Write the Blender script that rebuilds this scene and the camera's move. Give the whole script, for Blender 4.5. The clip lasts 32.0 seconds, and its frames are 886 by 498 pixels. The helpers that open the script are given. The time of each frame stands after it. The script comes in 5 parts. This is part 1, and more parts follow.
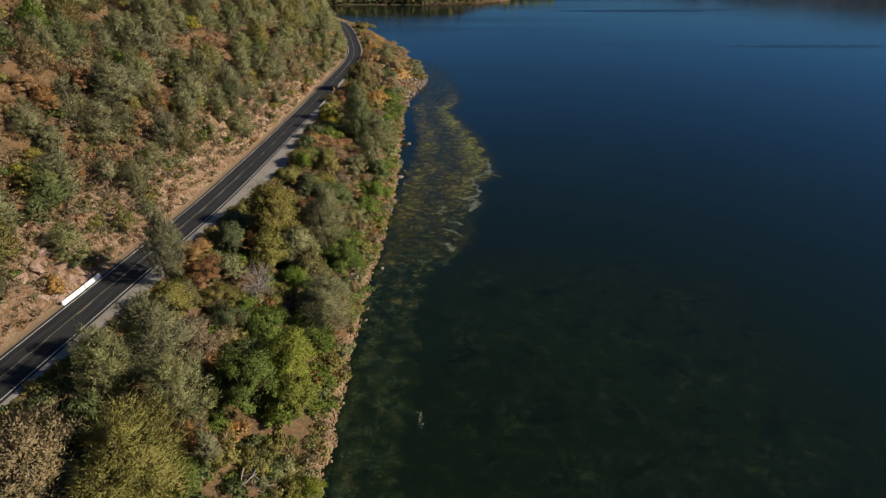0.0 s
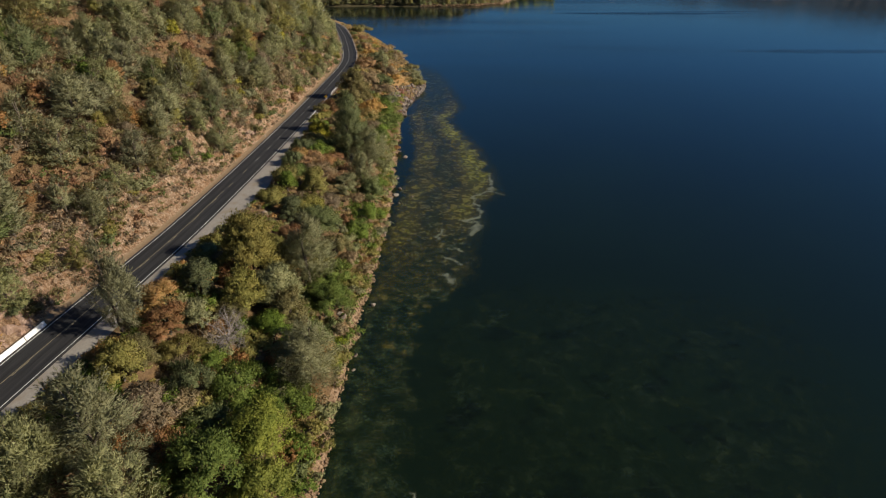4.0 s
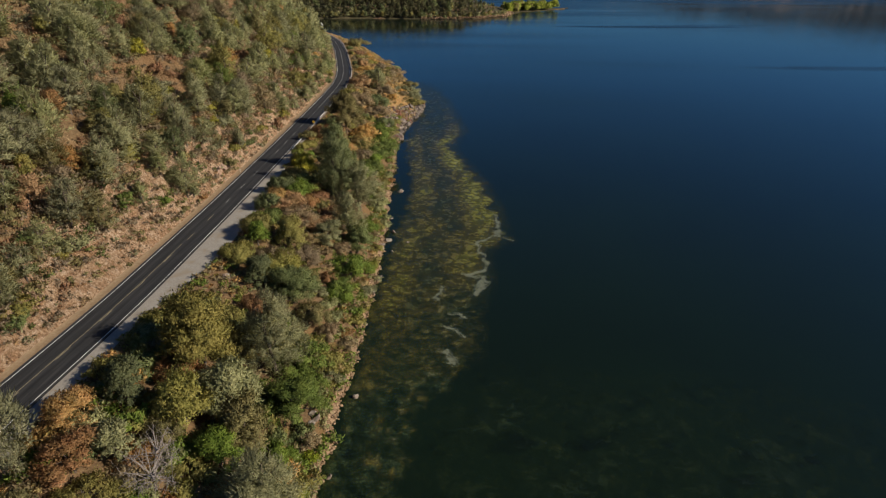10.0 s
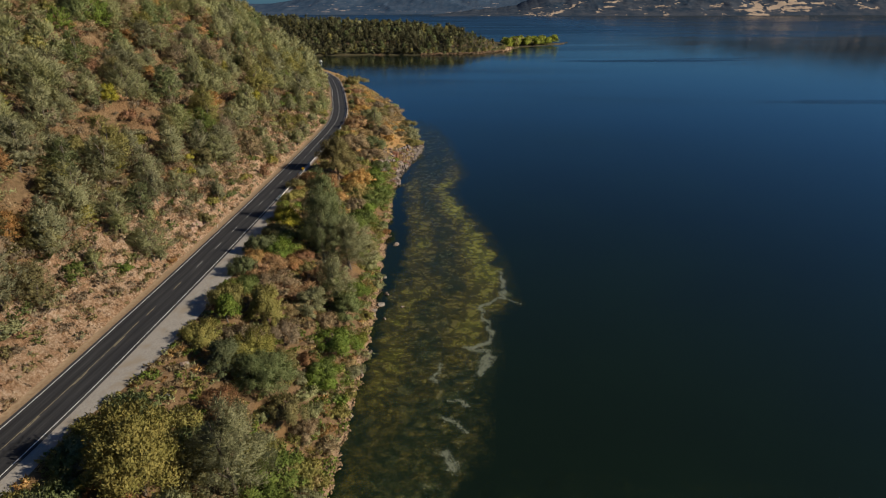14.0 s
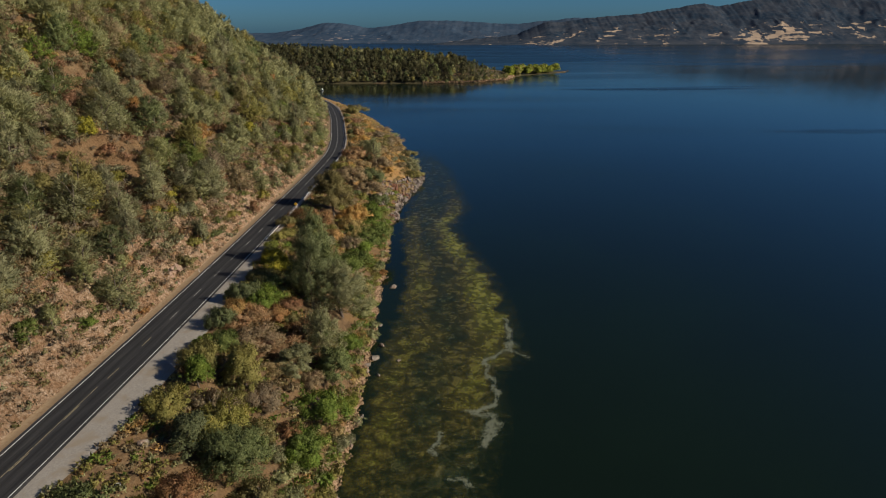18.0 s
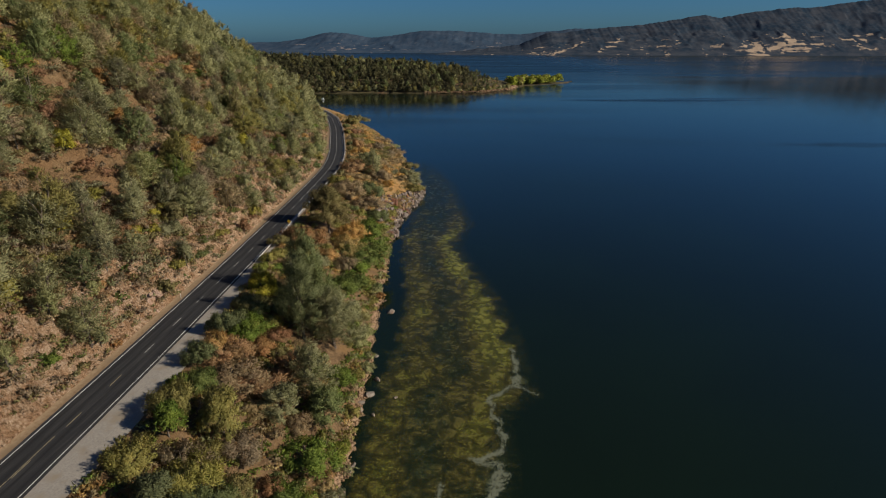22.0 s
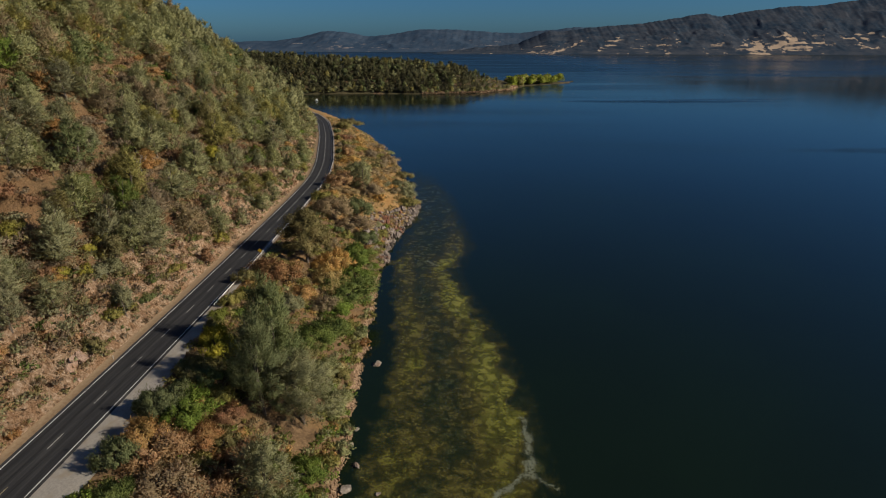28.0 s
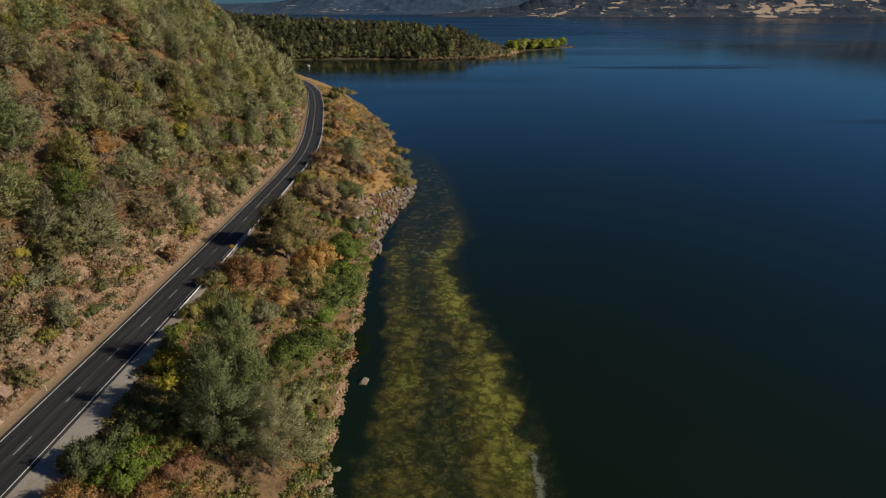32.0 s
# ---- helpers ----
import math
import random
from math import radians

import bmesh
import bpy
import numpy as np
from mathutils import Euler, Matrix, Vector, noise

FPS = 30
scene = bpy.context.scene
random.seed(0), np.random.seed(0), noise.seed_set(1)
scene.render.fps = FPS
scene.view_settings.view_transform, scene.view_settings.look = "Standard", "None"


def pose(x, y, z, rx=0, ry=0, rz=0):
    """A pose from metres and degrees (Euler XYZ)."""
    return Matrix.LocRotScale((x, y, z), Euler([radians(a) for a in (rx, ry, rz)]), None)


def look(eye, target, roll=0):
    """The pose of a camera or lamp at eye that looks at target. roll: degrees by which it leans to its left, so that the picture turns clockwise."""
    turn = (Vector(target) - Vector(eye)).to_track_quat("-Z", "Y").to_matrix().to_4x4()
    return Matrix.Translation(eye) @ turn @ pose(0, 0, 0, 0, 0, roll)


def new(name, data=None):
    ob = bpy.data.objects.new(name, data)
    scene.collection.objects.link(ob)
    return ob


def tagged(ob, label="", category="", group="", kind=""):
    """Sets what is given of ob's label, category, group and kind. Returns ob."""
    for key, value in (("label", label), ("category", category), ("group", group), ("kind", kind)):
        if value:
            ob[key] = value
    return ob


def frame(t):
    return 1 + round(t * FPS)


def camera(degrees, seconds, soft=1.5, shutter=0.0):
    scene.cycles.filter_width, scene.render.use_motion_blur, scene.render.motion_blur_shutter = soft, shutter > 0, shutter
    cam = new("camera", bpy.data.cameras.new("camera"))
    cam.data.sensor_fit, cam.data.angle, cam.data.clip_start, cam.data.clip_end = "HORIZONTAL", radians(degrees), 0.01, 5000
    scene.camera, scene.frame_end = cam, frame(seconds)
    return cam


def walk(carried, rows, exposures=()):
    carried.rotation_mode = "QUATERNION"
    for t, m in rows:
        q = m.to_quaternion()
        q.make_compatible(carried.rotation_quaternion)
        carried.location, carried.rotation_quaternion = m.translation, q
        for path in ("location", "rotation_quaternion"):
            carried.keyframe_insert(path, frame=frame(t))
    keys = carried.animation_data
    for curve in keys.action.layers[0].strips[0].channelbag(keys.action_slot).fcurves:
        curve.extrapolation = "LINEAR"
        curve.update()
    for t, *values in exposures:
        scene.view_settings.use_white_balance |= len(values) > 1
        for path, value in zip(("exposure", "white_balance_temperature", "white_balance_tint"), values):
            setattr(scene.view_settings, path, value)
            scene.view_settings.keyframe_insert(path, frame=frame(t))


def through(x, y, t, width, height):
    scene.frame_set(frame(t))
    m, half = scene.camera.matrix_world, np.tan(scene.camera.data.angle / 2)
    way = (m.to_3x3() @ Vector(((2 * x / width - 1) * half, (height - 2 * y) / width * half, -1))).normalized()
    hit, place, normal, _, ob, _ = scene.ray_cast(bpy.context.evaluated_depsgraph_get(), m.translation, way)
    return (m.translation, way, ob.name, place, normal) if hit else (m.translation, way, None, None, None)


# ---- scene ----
cam = camera(76.0, 32.0, soft=1.1)
PATH = [
    (0, (33.264, -228.31, 71.083), (33.116, -226.544, 70.154), -0.1),
    (3, (32.261, -215.798, 70.986), (32.117, -214.031, 70.061), -0.0),
    (6, (31.132, -203.31, 70.795), (30.99, -201.546, 69.863), 0.3),
    (8, (30.375, -194.16, 70.779), (30.232, -192.399, 69.841), 0.2),
    (9, (30.06, -189.28, 70.783), (29.917, -187.512, 69.86), 0.4),
    (10, (29.801, -184.206, 70.823), (29.656, -182.424, 69.926), 0.3),
    (11, (29.597, -179.122, 70.876), (29.45, -177.329, 70.002), 0.2),
    (13, (29.283, -169.364, 71.063), (29.13, -167.549, 70.238), -0.2),
    (14.5, (29.015, -163.025, 71.12), (28.857, -161.194, 70.332), -0.3),
    (16.5, (28.635, -156.016, 71.114), (28.473, -154.167, 70.369), -0.3),
    (19, (28.004, -148.906, 70.895), (27.836, -147.04, 70.195), -0.2),
    (20, (27.722, -146.243, 70.829), (27.554, -144.372, 70.143), -0.0),
    (21, (27.429, -143.428, 70.774), (27.259, -141.558, 70.087), -0.0),
    (23, (26.861, -136.856, 70.705), (26.691, -134.986, 70.014), 0.0),
    (24.5, (26.463, -130.709, 70.752), (26.293, -128.84, 70.061), -0.1),
    (25.5, (26.175, -126.014, 70.783), (26.007, -124.145, 70.091), -0.1),
    (28, (25.318, -113.152, 70.885), (25.153, -111.283, 70.192), -0.0),
    (29.5, (24.917, -105.448, 70.921), (24.751, -103.579, 70.229), -0.3),
    (30, (24.77, -102.979, 70.921), (24.61, -101.115, 70.214), -0.0),
    (32, (24.046, -93.587, 70.847), (23.89, -91.761, 70.047), -0.0),
]
walk(cam, [(t, look(eye, target, roll)) for t, eye, target, roll in PATH], exposures=[(0, 0.36), (6, 0.38), (13, 0.38), (20, 0.16), (32, 0.14)])

# ---- world, sun ----
SUN_ELEV, SUN_AZ = radians(30), radians(-10)      # azimuth from +x towards +y
to_sun = Vector((math.cos(SUN_ELEV) * math.cos(SUN_AZ), math.cos(SUN_ELEV) * math.sin(SUN_AZ), math.sin(SUN_ELEV)))
world = bpy.data.worlds.new("sky")
scene.world = world
world.use_nodes = True
wn = world.node_tree
sky = wn.nodes.new("ShaderNodeTexSky")
sky.sky_type, sky.sun_disc, sky.sun_elevation = "NISHITA", False, SUN_ELEV
sky.sun_rotation = math.pi / 2 - SUN_AZ
sky.altitude, sky.air_density, sky.dust_density, sky.ozone_density = 1500, 1.2, 2.4, 7.0
cool = wn.nodes.new("ShaderNodeMix")
cool.data_type, cool.blend_type = "RGBA", "MULTIPLY"
cool.inputs[0].default_value, cool.inputs[7].default_value = 1.0, (0.38, 0.71, 1.0, 1)
wn.links.new(sky.outputs[0], cool.inputs[6])
wn.links.new(cool.outputs[2], wn.nodes["Background"].inputs["Color"])
wn.nodes["Background"].inputs["Strength"].default_value = 0.050
sun = new("sun", bpy.data.lights.new("sun", "SUN"))
sun.data.energy, sun.data.angle, sun.data.color = 5.1, radians(0.53), (1.0, 0.90, 0.75)
sun.matrix_world = look((200, 0, 300), Vector((200, 0, 300)) - to_sun)


# ---- materials ----
def material(name, rough=0.9, spec=0.3):
    m = bpy.data.materials.new(name)
    m.use_nodes = True
    b = m.node_tree.nodes["Principled BSDF"]
    b.inputs["Roughness"].default_value = rough
    b.inputs["Specular IOR Level"].default_value = spec
    return m, m.node_tree, b


def node(nt, kind, **inputs):
    n = nt.nodes.new(kind)
    for k, v in inputs.items():
        n.inputs[k.replace("_", " ")].default_value = v
    return n


def noise_node(nt, scale, detail=4.0, rough=0.6, stretch=None):
    tc = node(nt, "ShaderNodeNewGeometry")
    out = tc.outputs["Position"]
    if stretch:
        mp = nt.nodes.new("ShaderNodeMapping")
        mp.inputs["Scale"].default_value = stretch
        nt.links.new(out, mp.inputs["Vector"])
        out = mp.outputs[0]
    n = node(nt, "ShaderNodeTexNoise", Scale=scale, Detail=detail, Roughness=rough)
    nt.links.new(out, n.inputs["Vector"])
    return n.outputs["Fac"]


def ramp(nt, fac, stops):
    r = nt.nodes.new("ShaderNodeValToRGB")
    els = r.color_ramp.elements
    while len(els) < len(stops):
        els.new(0.5)
    for e, (p, c) in zip(els, stops):
        e.position, e.color = p, (*c, 1)
    nt.links.new(fac, r.inputs[0])
    return r.outputs[0]


def mix(nt, fac, a, b):
    n = nt.nodes.new("ShaderNodeMix")
    n.data_type = "RGBA"
    for sock, v in ((n.inputs[0], fac), (n.inputs[6], a), (n.inputs[7], b)):
        if isinstance(v, (int, float)):
            sock.default_value = v
        elif isinstance(v, tuple):
            sock.default_value = (*v, 1)
        else:
            nt.links.new(v, sock)
    return n.outputs[2]


def bump(nt, b, height, strength, distance):
    n = node(nt, "ShaderNodeBump", Strength=strength, Distance=distance)
    nt.links.new(height, n.inputs["Height"])
    nt.links.new(n.outputs[0], b.inputs["Normal"])


def earth(name, low, mid, high, patch, big=0.07, small=1.3, relief=0.5, dist=0.4, cover=(0.5, 0.62)):
    """Ground: fine grain over three colours, with larger patches of another one."""
    m, nt, b = material(name, 0.95, 0.1)
    fine = noise_node(nt, small, 8, 0.7)
    col = ramp(nt, fine, [(0.28, low), (0.5, mid), (0.72, high)])
    where = ramp(nt, noise_node(nt, big, 6, 0.65), [(cover[0], (0, 0, 0)), (cover[1], (1, 1, 1))])
    nt.links.new(mix(nt, where, col, patch), b.inputs["Base Color"])
    bump(nt, b, fine, relief, dist)
    return m


def leaves(name, dark, light, third=None, through=0.42):
    """Foliage: each leaf its own shade, each plant its own tone."""
    m, nt, b = material(name, 0.75, 0.2)
    geo, info = node(nt, "ShaderNodeNewGeometry"), node(nt, "ShaderNodeObjectInfo")
    stops = [(0.0, dark), (0.75, light)] + ([(1.0, third)] if third else [])
    col = ramp(nt, geo.outputs["Random Per Island"], stops)
    hsv = node(nt, "ShaderNodeHueSaturation")
    for sock, lo, hi in (("Hue", 0.492, 0.508), ("Value", 0.84, 1.18), ("Saturation", 0.9, 1.1)):
        mr = node(nt, "ShaderNodeMapRange")
        mr.inputs["To Min"].default_value, mr.inputs["To Max"].default_value = lo, hi
        nt.links.new(info.outputs["Random"], mr.inputs["Value"])
        nt.links.new(mr.outputs[0], hsv.inputs[sock])
    turn, tone = node(nt, "ShaderNodeHueSaturation"), noise_node(nt, 0.42, 3, 0.6)      # patches of older and younger leaves
    for sock, lo, hi in (("Hue", 0.512, 0.490), ("Value", 0.74, 1.26)):
        mr = node(nt, "ShaderNodeMapRange")
        mr.inputs["From Min"].default_value, mr.inputs["From Max"].default_value = 0.3, 0.7
        mr.inputs["To Min"].default_value, mr.inputs["To Max"].default_value = lo, hi
        nt.links.new(tone, mr.inputs["Value"])
        nt.links.new(mr.outputs[0], turn.inputs[sock])
    nt.links.new(col, turn.inputs["Color"])
    nt.links.new(turn.outputs[0], hsv.inputs["Color"])
    tr = node(nt, "ShaderNodeBsdfTranslucent")
    sh = node(nt, "ShaderNodeMixShader", Fac=through)
    nt.links.new(hsv.outputs[0], b.inputs["Base Color"])
    nt.links.new(hsv.outputs[0], tr.inputs["Color"])
    nt.links.new(b.outputs[0], sh.inputs[1])
    nt.links.new(tr.outputs[0], sh.inputs[2])
    nt.links.new(sh.outputs[0], nt.nodes["Material Output"].inputs["Surface"])
    return m


MAT = {}
MAT["hill"] = earth("dry_hillside_earth", (0.080, 0.052, 0.027), (0.180, 0.117, 0.060), (0.275, 0.182, 0.097), (0.190, 0.112, 0.055), 0.10, 0.9, 1.0, 1.2, (0.42, 0.60))


def build_cut():
    """Weathered rock and earth: crumbling pale faces, rusty veins, the shade of clefts painted dark."""
    m, nt, b = material("cut_slope_rock", 0.95, 0.1)
    fine, mid = noise_node(nt, 1.9, 8, 0.75), noise_node(nt, 0.42, 6, 0.7)
    col = ramp(nt, fine, [(0.27, (0.085, 0.054, 0.030)), (0.39, (0.290, 0.186, 0.106)), (0.52, (0.430, 0.292, 0.184)), (0.67, (0.610, 0.465, 0.340))])
    rust = ramp(nt, mid, [(0.44, (0, 0, 0)), (0.58, (1, 1, 1))])
    col = mix(nt, rust, col, ramp(nt, fine, [(0.32, (0.075, 0.042, 0.022)), (0.50, (0.310, 0.180, 0.098)), (0.68, (0.460, 0.305, 0.186))]))
    # shade of clefts as dark streaks in the colour; nothing is recessed here
    cleft_shade = ramp(nt, noise_node(nt, 0.9, 7, 0.8, (0.45, 1.0, 0.45)), [(0.37, (1, 1, 1)), (0.45, (0, 0, 0))])
    nt.links.new(mix(nt, cleft_shade, col, (0.055, 0.036, 0.020)), b.inputs["Base Color"])
    bump(nt, b, fine, 1.0, 1.2)
    return m


MAT["cut"] = build_cut()
MAT["verge"] = earth("verge_dirt", (0.163, 0.107, 0.061), (0.213, 0.147, 0.088), (0.263, 0.193, 0.122), (0.188, 0.133, 0.082), 0.2, 2.0, 0.3, 0.1)
MAT["gravel"] = earth("gravel", (0.200, 0.180, 0.150), (0.265, 0.240, 0.205), (0.335, 0.305, 0.262), (0.245, 0.206, 0.156), 0.25, 4.0, 0.3, 0.05)
MAT["point"] = earth("dry_grass_slope", (0.120, 0.074, 0.032), (0.250, 0.155, 0.064), (0.340, 0.225, 0.105), (0.270, 0.150, 0.055), 0.12, 1.8, 0.7, 0.5)
MAT["slope"] = earth("bank_earth", (0.066, 0.042, 0.022), (0.128, 0.080, 0.042), (0.200, 0.134, 0.072), (0.150, 0.090, 0.040), 0.15, 1.6)
MAT["beach"] = earth("shore_stones", (0.070, 0.046, 0.028), (0.250, 0.160, 0.094), (0.430, 0.310, 0.205), (0.175, 0.112, 0.066), 0.45, 3.2, 0.9, 0.25)
MAT["woodland"] = earth("woodland_floor", (0.035, 0.032, 0.016), (0.065, 0.055, 0.028), (0.11, 0.085, 0.045), (0.16, 0.10, 0.055), 0.03, 0.5, cover=(0.56, 0.62))
MAT["bed"] = earth("lake_bed", (0.03, 0.03, 0.02), (0.05, 0.045, 0.03), (0.08, 0.07, 0.04), (0.04, 0.04, 0.02))
MAT["riprap"] = earth("broken_riprap", (0.055, 0.042, 0.034), (0.165, 0.132, 0.108), (0.33, 0.280, 0.240), (0.150, 0.070, 0.044), 0.10, 1.0, 0.5, 0.15, (0.54, 0.60))
MAT["pink"] = earth("pale_pink_rock", (0.16, 0.105, 0.075), (0.33, 0.225, 0.165), (0.46, 0.335, 0.262), (0.28, 0.175, 0.115), 0.4, 1.6, 0.9, 0.5)
MAT["rock"] = earth("boulder_stone", (0.070, 0.058, 0.047), (0.18, 0.150, 0.120), (0.32, 0.275, 0.225), (0.17, 0.115, 0.085), 0.5, 2.2, 0.6, 0.12)


def build_asphalt():
    m, nt, b = material("worn_asphalt", 0.85, 0.3)
    col = ramp(nt, noise_node(nt, 9.0, 6, 0.7), [(0.3, (0.011, 0.011, 0.012)), (0.7, (0.021, 0.021, 0.022))])
    lanes = ramp(nt, noise_node(nt, 0.35, 5, 0.6, (6, 0.25, 1)), [(0.45, (0, 0, 0)), (0.75, (1, 1, 1))])
    worn = mix(nt, lanes, col, (0.036, 0.035, 0.034))
    a, mag = nt.nodes.new("ShaderNodeAttribute"), nt.nodes.new("ShaderNodeMath")          # wheel tracks darker, crown and edges paler
    a.attribute_name, mag.operation = "across", "ABSOLUTE"
    nt.links.new(a.outputs["Fac"], mag.inputs[0])
    tracks = ramp(nt, mag.outputs[0], [(0.0, (1.5, 1.5, 1.45)), (0.10, (1.3, 1.3, 1.27)), (0.22, (0.75, 0.75, 0.76)), (0.38, (1.25, 1.25, 1.22)), (0.50, (1.3, 1.3, 1.28)), (0.64, (0.75, 0.75, 0.76)), (0.80, (1.2, 1.2, 1.2)), (1.0, (1.7, 1.65, 1.55))])
    both = nt.nodes.new("ShaderNodeMix")
    both.data_type, both.blend_type = "RGBA", "MULTIPLY"
    both.inputs[0].default_value = 1.0
    nt.links.new(worn, both.inputs[6])
    nt.links.new(tracks, both.inputs[7])
    nt.links.new(both.outputs[2], b.inputs["Base Color"])
    return m


def build_paint(name, c, worn):
    m, nt, b = material(name, 0.7, 0.3)
    nt.links.new(ramp(nt, noise_node(nt, 3.0, 6, 0.7), [(0.36, worn), (0.52, c)]), b.inputs["Base Color"])
    return m


MAT["asphalt"] = build_asphalt()
MAT["white"] = build_paint("white_road_paint", (0.70, 0.69, 0.64), (0.35, 0.34, 0.31))
MAT["yellow"] = build_paint("yellow_road_paint", (0.27, 0.225, 0.135), (0.090, 0.080, 0.062))
MAT["concrete"] = build_paint("white_concrete", (0.78, 0.77, 0.73), (0.60, 0.58, 0.53))
MAT["bark"] = earth("bark", (0.05, 0.04, 0.03), (0.11, 0.085, 0.065), (0.2, 0.16, 0.13), (0.12, 0.10, 0.08), 1.0, 6.0)
MAT["deadwood"] = earth("bleached_wood", (0.16, 0.13, 0.11), (0.26, 0.22, 0.19), (0.38, 0.34, 0.30), (0.2, 0.17, 0.15), 1.0, 6.0)
MAT["steel"] = material("galvanised_steel", 0.45, 0.5)[0]
MAT["steel"].node_tree.nodes["Principled BSDF"].inputs["Base Color"].default_value = (0.66, 0.66, 0.64, 1)
MAT["steel"].node_tree.nodes["Principled BSDF"].inputs["Metallic"].default_value = 0.3

LEAF = {
    "grey": leaves("grey_green_needles", (0.225, 0.222, 0.108), (0.300, 0.292, 0.142), (0.360, 0.345, 0.176)),
    "olive": leaves("olive_leaves", (0.215, 0.190, 0.064), (0.275, 0.242, 0.085), (0.322, 0.272, 0.104)),
    "green": leaves("green_leaves", (0.122, 0.162, 0.035), (0.168, 0.212, 0.048), (0.208, 0.246, 0.063)),
    "fresh": leaves("fresh_green_leaves", (0.207, 0.235, 0.036), (0.278, 0.302, 0.050), (0.332, 0.336, 0.064)),
    "dark": leaves("dark_green_needles", (0.130, 0.150, 0.060), (0.178, 0.198, 0.082), (0.216, 0.230, 0.102)),
    "orange": leaves("orange_autumn_leaves", (0.38, 0.230, 0.097), (0.47, 0.290, 0.124), (0.55, 0.350, 0.162)),
    "rust": leaves("rust_leaves", (0.26, 0.142, 0.064), (0.33, 0.182, 0.082), (0.38, 0.22, 0.105)),
    "yellow": leaves("yellowing_leaves", (0.258, 0.226, 0.047), (0.329, 0.288, 0.062), (0.375, 0.323, 0.080)),
    "mustard": leaves("olive_yellow_leaves", (0.196, 0.168, 0.052), (0.258, 0.218, 0.068), (0.310, 0.258, 0.086)),
    "deep": leaves("deep_green_far_leaves", (0.072, 0.071, 0.034), (0.105, 0.100, 0.048), (0.134, 0.123, 0.062)),
    "tan": leaves("dry_grass_blades", (0.315, 0.229, 0.109), (0.400, 0.295, 0.143), (0.467, 0.356, 0.177)),
    "brown": leaves("grey_brown_twigs", (0.225, 0.172, 0.100), (0.295, 0.226, 0.132), (0.350, 0.270, 0.162)),
}


def build_water():
    m, nt, b = material("lake_water", 0.15, 0.44)
    b.inputs["IOR"].default_value = 1.33
    col = ramp(nt, noise_node(nt, 0.02, 4, 0.6), [(0.35, (0.0046, 0.0088, 0.0036)), (0.65, (0.0052, 0.0106, 0.0040))])
    nt.links.new(col, b.inputs["Base Color"])
    calm = noise_node(nt, 0.006, 3, 0.5, (0.35, 1.6, 1))
    rg = nt.nodes.new("ShaderNodeMapRange")
    rg.inputs["From Min"].default_value, rg.inputs["From Max"].default_value = 0.35, 0.65
    rg.inputs["To Min"].default_value, rg.inputs["To Max"].default_value = 0.07, 0.20
    nt.links.new(calm, rg.inputs["Value"])
    geo, sep = node(nt, "ShaderNodeNewGeometry"), nt.nodes.new("ShaderNodeSeparateXYZ")
    open_lake, add = node(nt, "ShaderNodeMapRange"), nt.nodes.new("ShaderNodeMath")       # the wind ruffles the open lake
    open_lake.inputs["From Min"].default_value, open_lake.inputs["From Max"].default_value, open_lake.inputs["To Max"].default_value = 700.0, 1300.0, 0.20
    nt.links.new(geo.outputs["Position"], sep.inputs[0])
    nt.links.new(sep.outputs[1], open_lake.inputs["Value"])
    nt.links.new(rg.outputs[0], add.inputs[0])
    nt.links.new(open_lake.outputs[0], add.inputs[1])
    windy, more = node(nt, "ShaderNodeMapRange"), nt.nodes.new("ShaderNodeMath")           # glassy away from the shore
    windy.inputs["From Min"].default_value, windy.inputs["From Max"].default_value, windy.inputs["To Max"].default_value = 60.0, 420.0, -0.15
    nt.links.new(sep.outputs[0], windy.inputs["Value"])
    nt.links.new(add.outputs[0], more.inputs[0])
    nt.links.new(windy.outputs[0], more.inputs[1])
    least = nt.nodes.new("ShaderNodeMath")
    least.operation, least.inputs[1].default_value = "MAXIMUM", 0.03
    nt.links.new(more.outputs[0], least.inputs[0])
    rough = least.outputs[0]
    for cx, cy, wx, wy, turn in ((255, 622, 185, 20, 6), (330, 655, 120, 9, 8), (310, 298, 90, 15, 4)):          # ruffled streaks
        bend, mp, far = nt.nodes.new("ShaderNodeVectorMath"), nt.nodes.new("ShaderNodeMapping"), nt.nodes.new("ShaderNodeVectorMath")
        ripple = node(nt, "ShaderNodeTexNoise", Scale=0.02, Detail=5.0, Roughness=0.6)
        nt.links.new(geo.outputs["Position"], ripple.inputs["Vector"])
        bend.operation, far.operation, mp.vector_type = "MULTIPLY_ADD", "LENGTH", "TEXTURE"
        nt.links.new(ripple.outputs["Color"], bend.inputs[0])
        bend.inputs[1].default_value, mp.inputs["Location"].default_value = (90, 24, 0), (cx + 45, cy + 12, 0)
        mp.inputs["Rotation"].default_value, mp.inputs["Scale"].default_value = (0, 0, radians(turn)), (wx, wy, 1)
        nt.links.new(geo.outputs["Position"], bend.inputs[2])
        nt.links.new(bend.outputs[0], mp.inputs["Vector"])
        nt.links.new(mp.outputs[0], far.inputs[0])
        patch, plus = node(nt, "ShaderNodeMapRange"), nt.nodes.new("ShaderNodeMath")
        patch.inputs["From Min"].default_value, patch.inputs["From Max"].default_value = 1.0, 0.5
        patch.inputs["To Max"].default_value = 0.16
        nt.links.new(far.outputs["Value"], patch.inputs["Value"])
        nt.links.new(rough, plus.inputs[0])
        nt.links.new(patch.outputs[0], plus.inputs[1])
        rough = plus.outputs[0]
    nt.links.new(rough, b.inputs["Roughness"])
    bump(nt, b, noise_node(nt, 0.9, 5, 0.6, (1, 0.6, 1)), 0.25, 0.12)
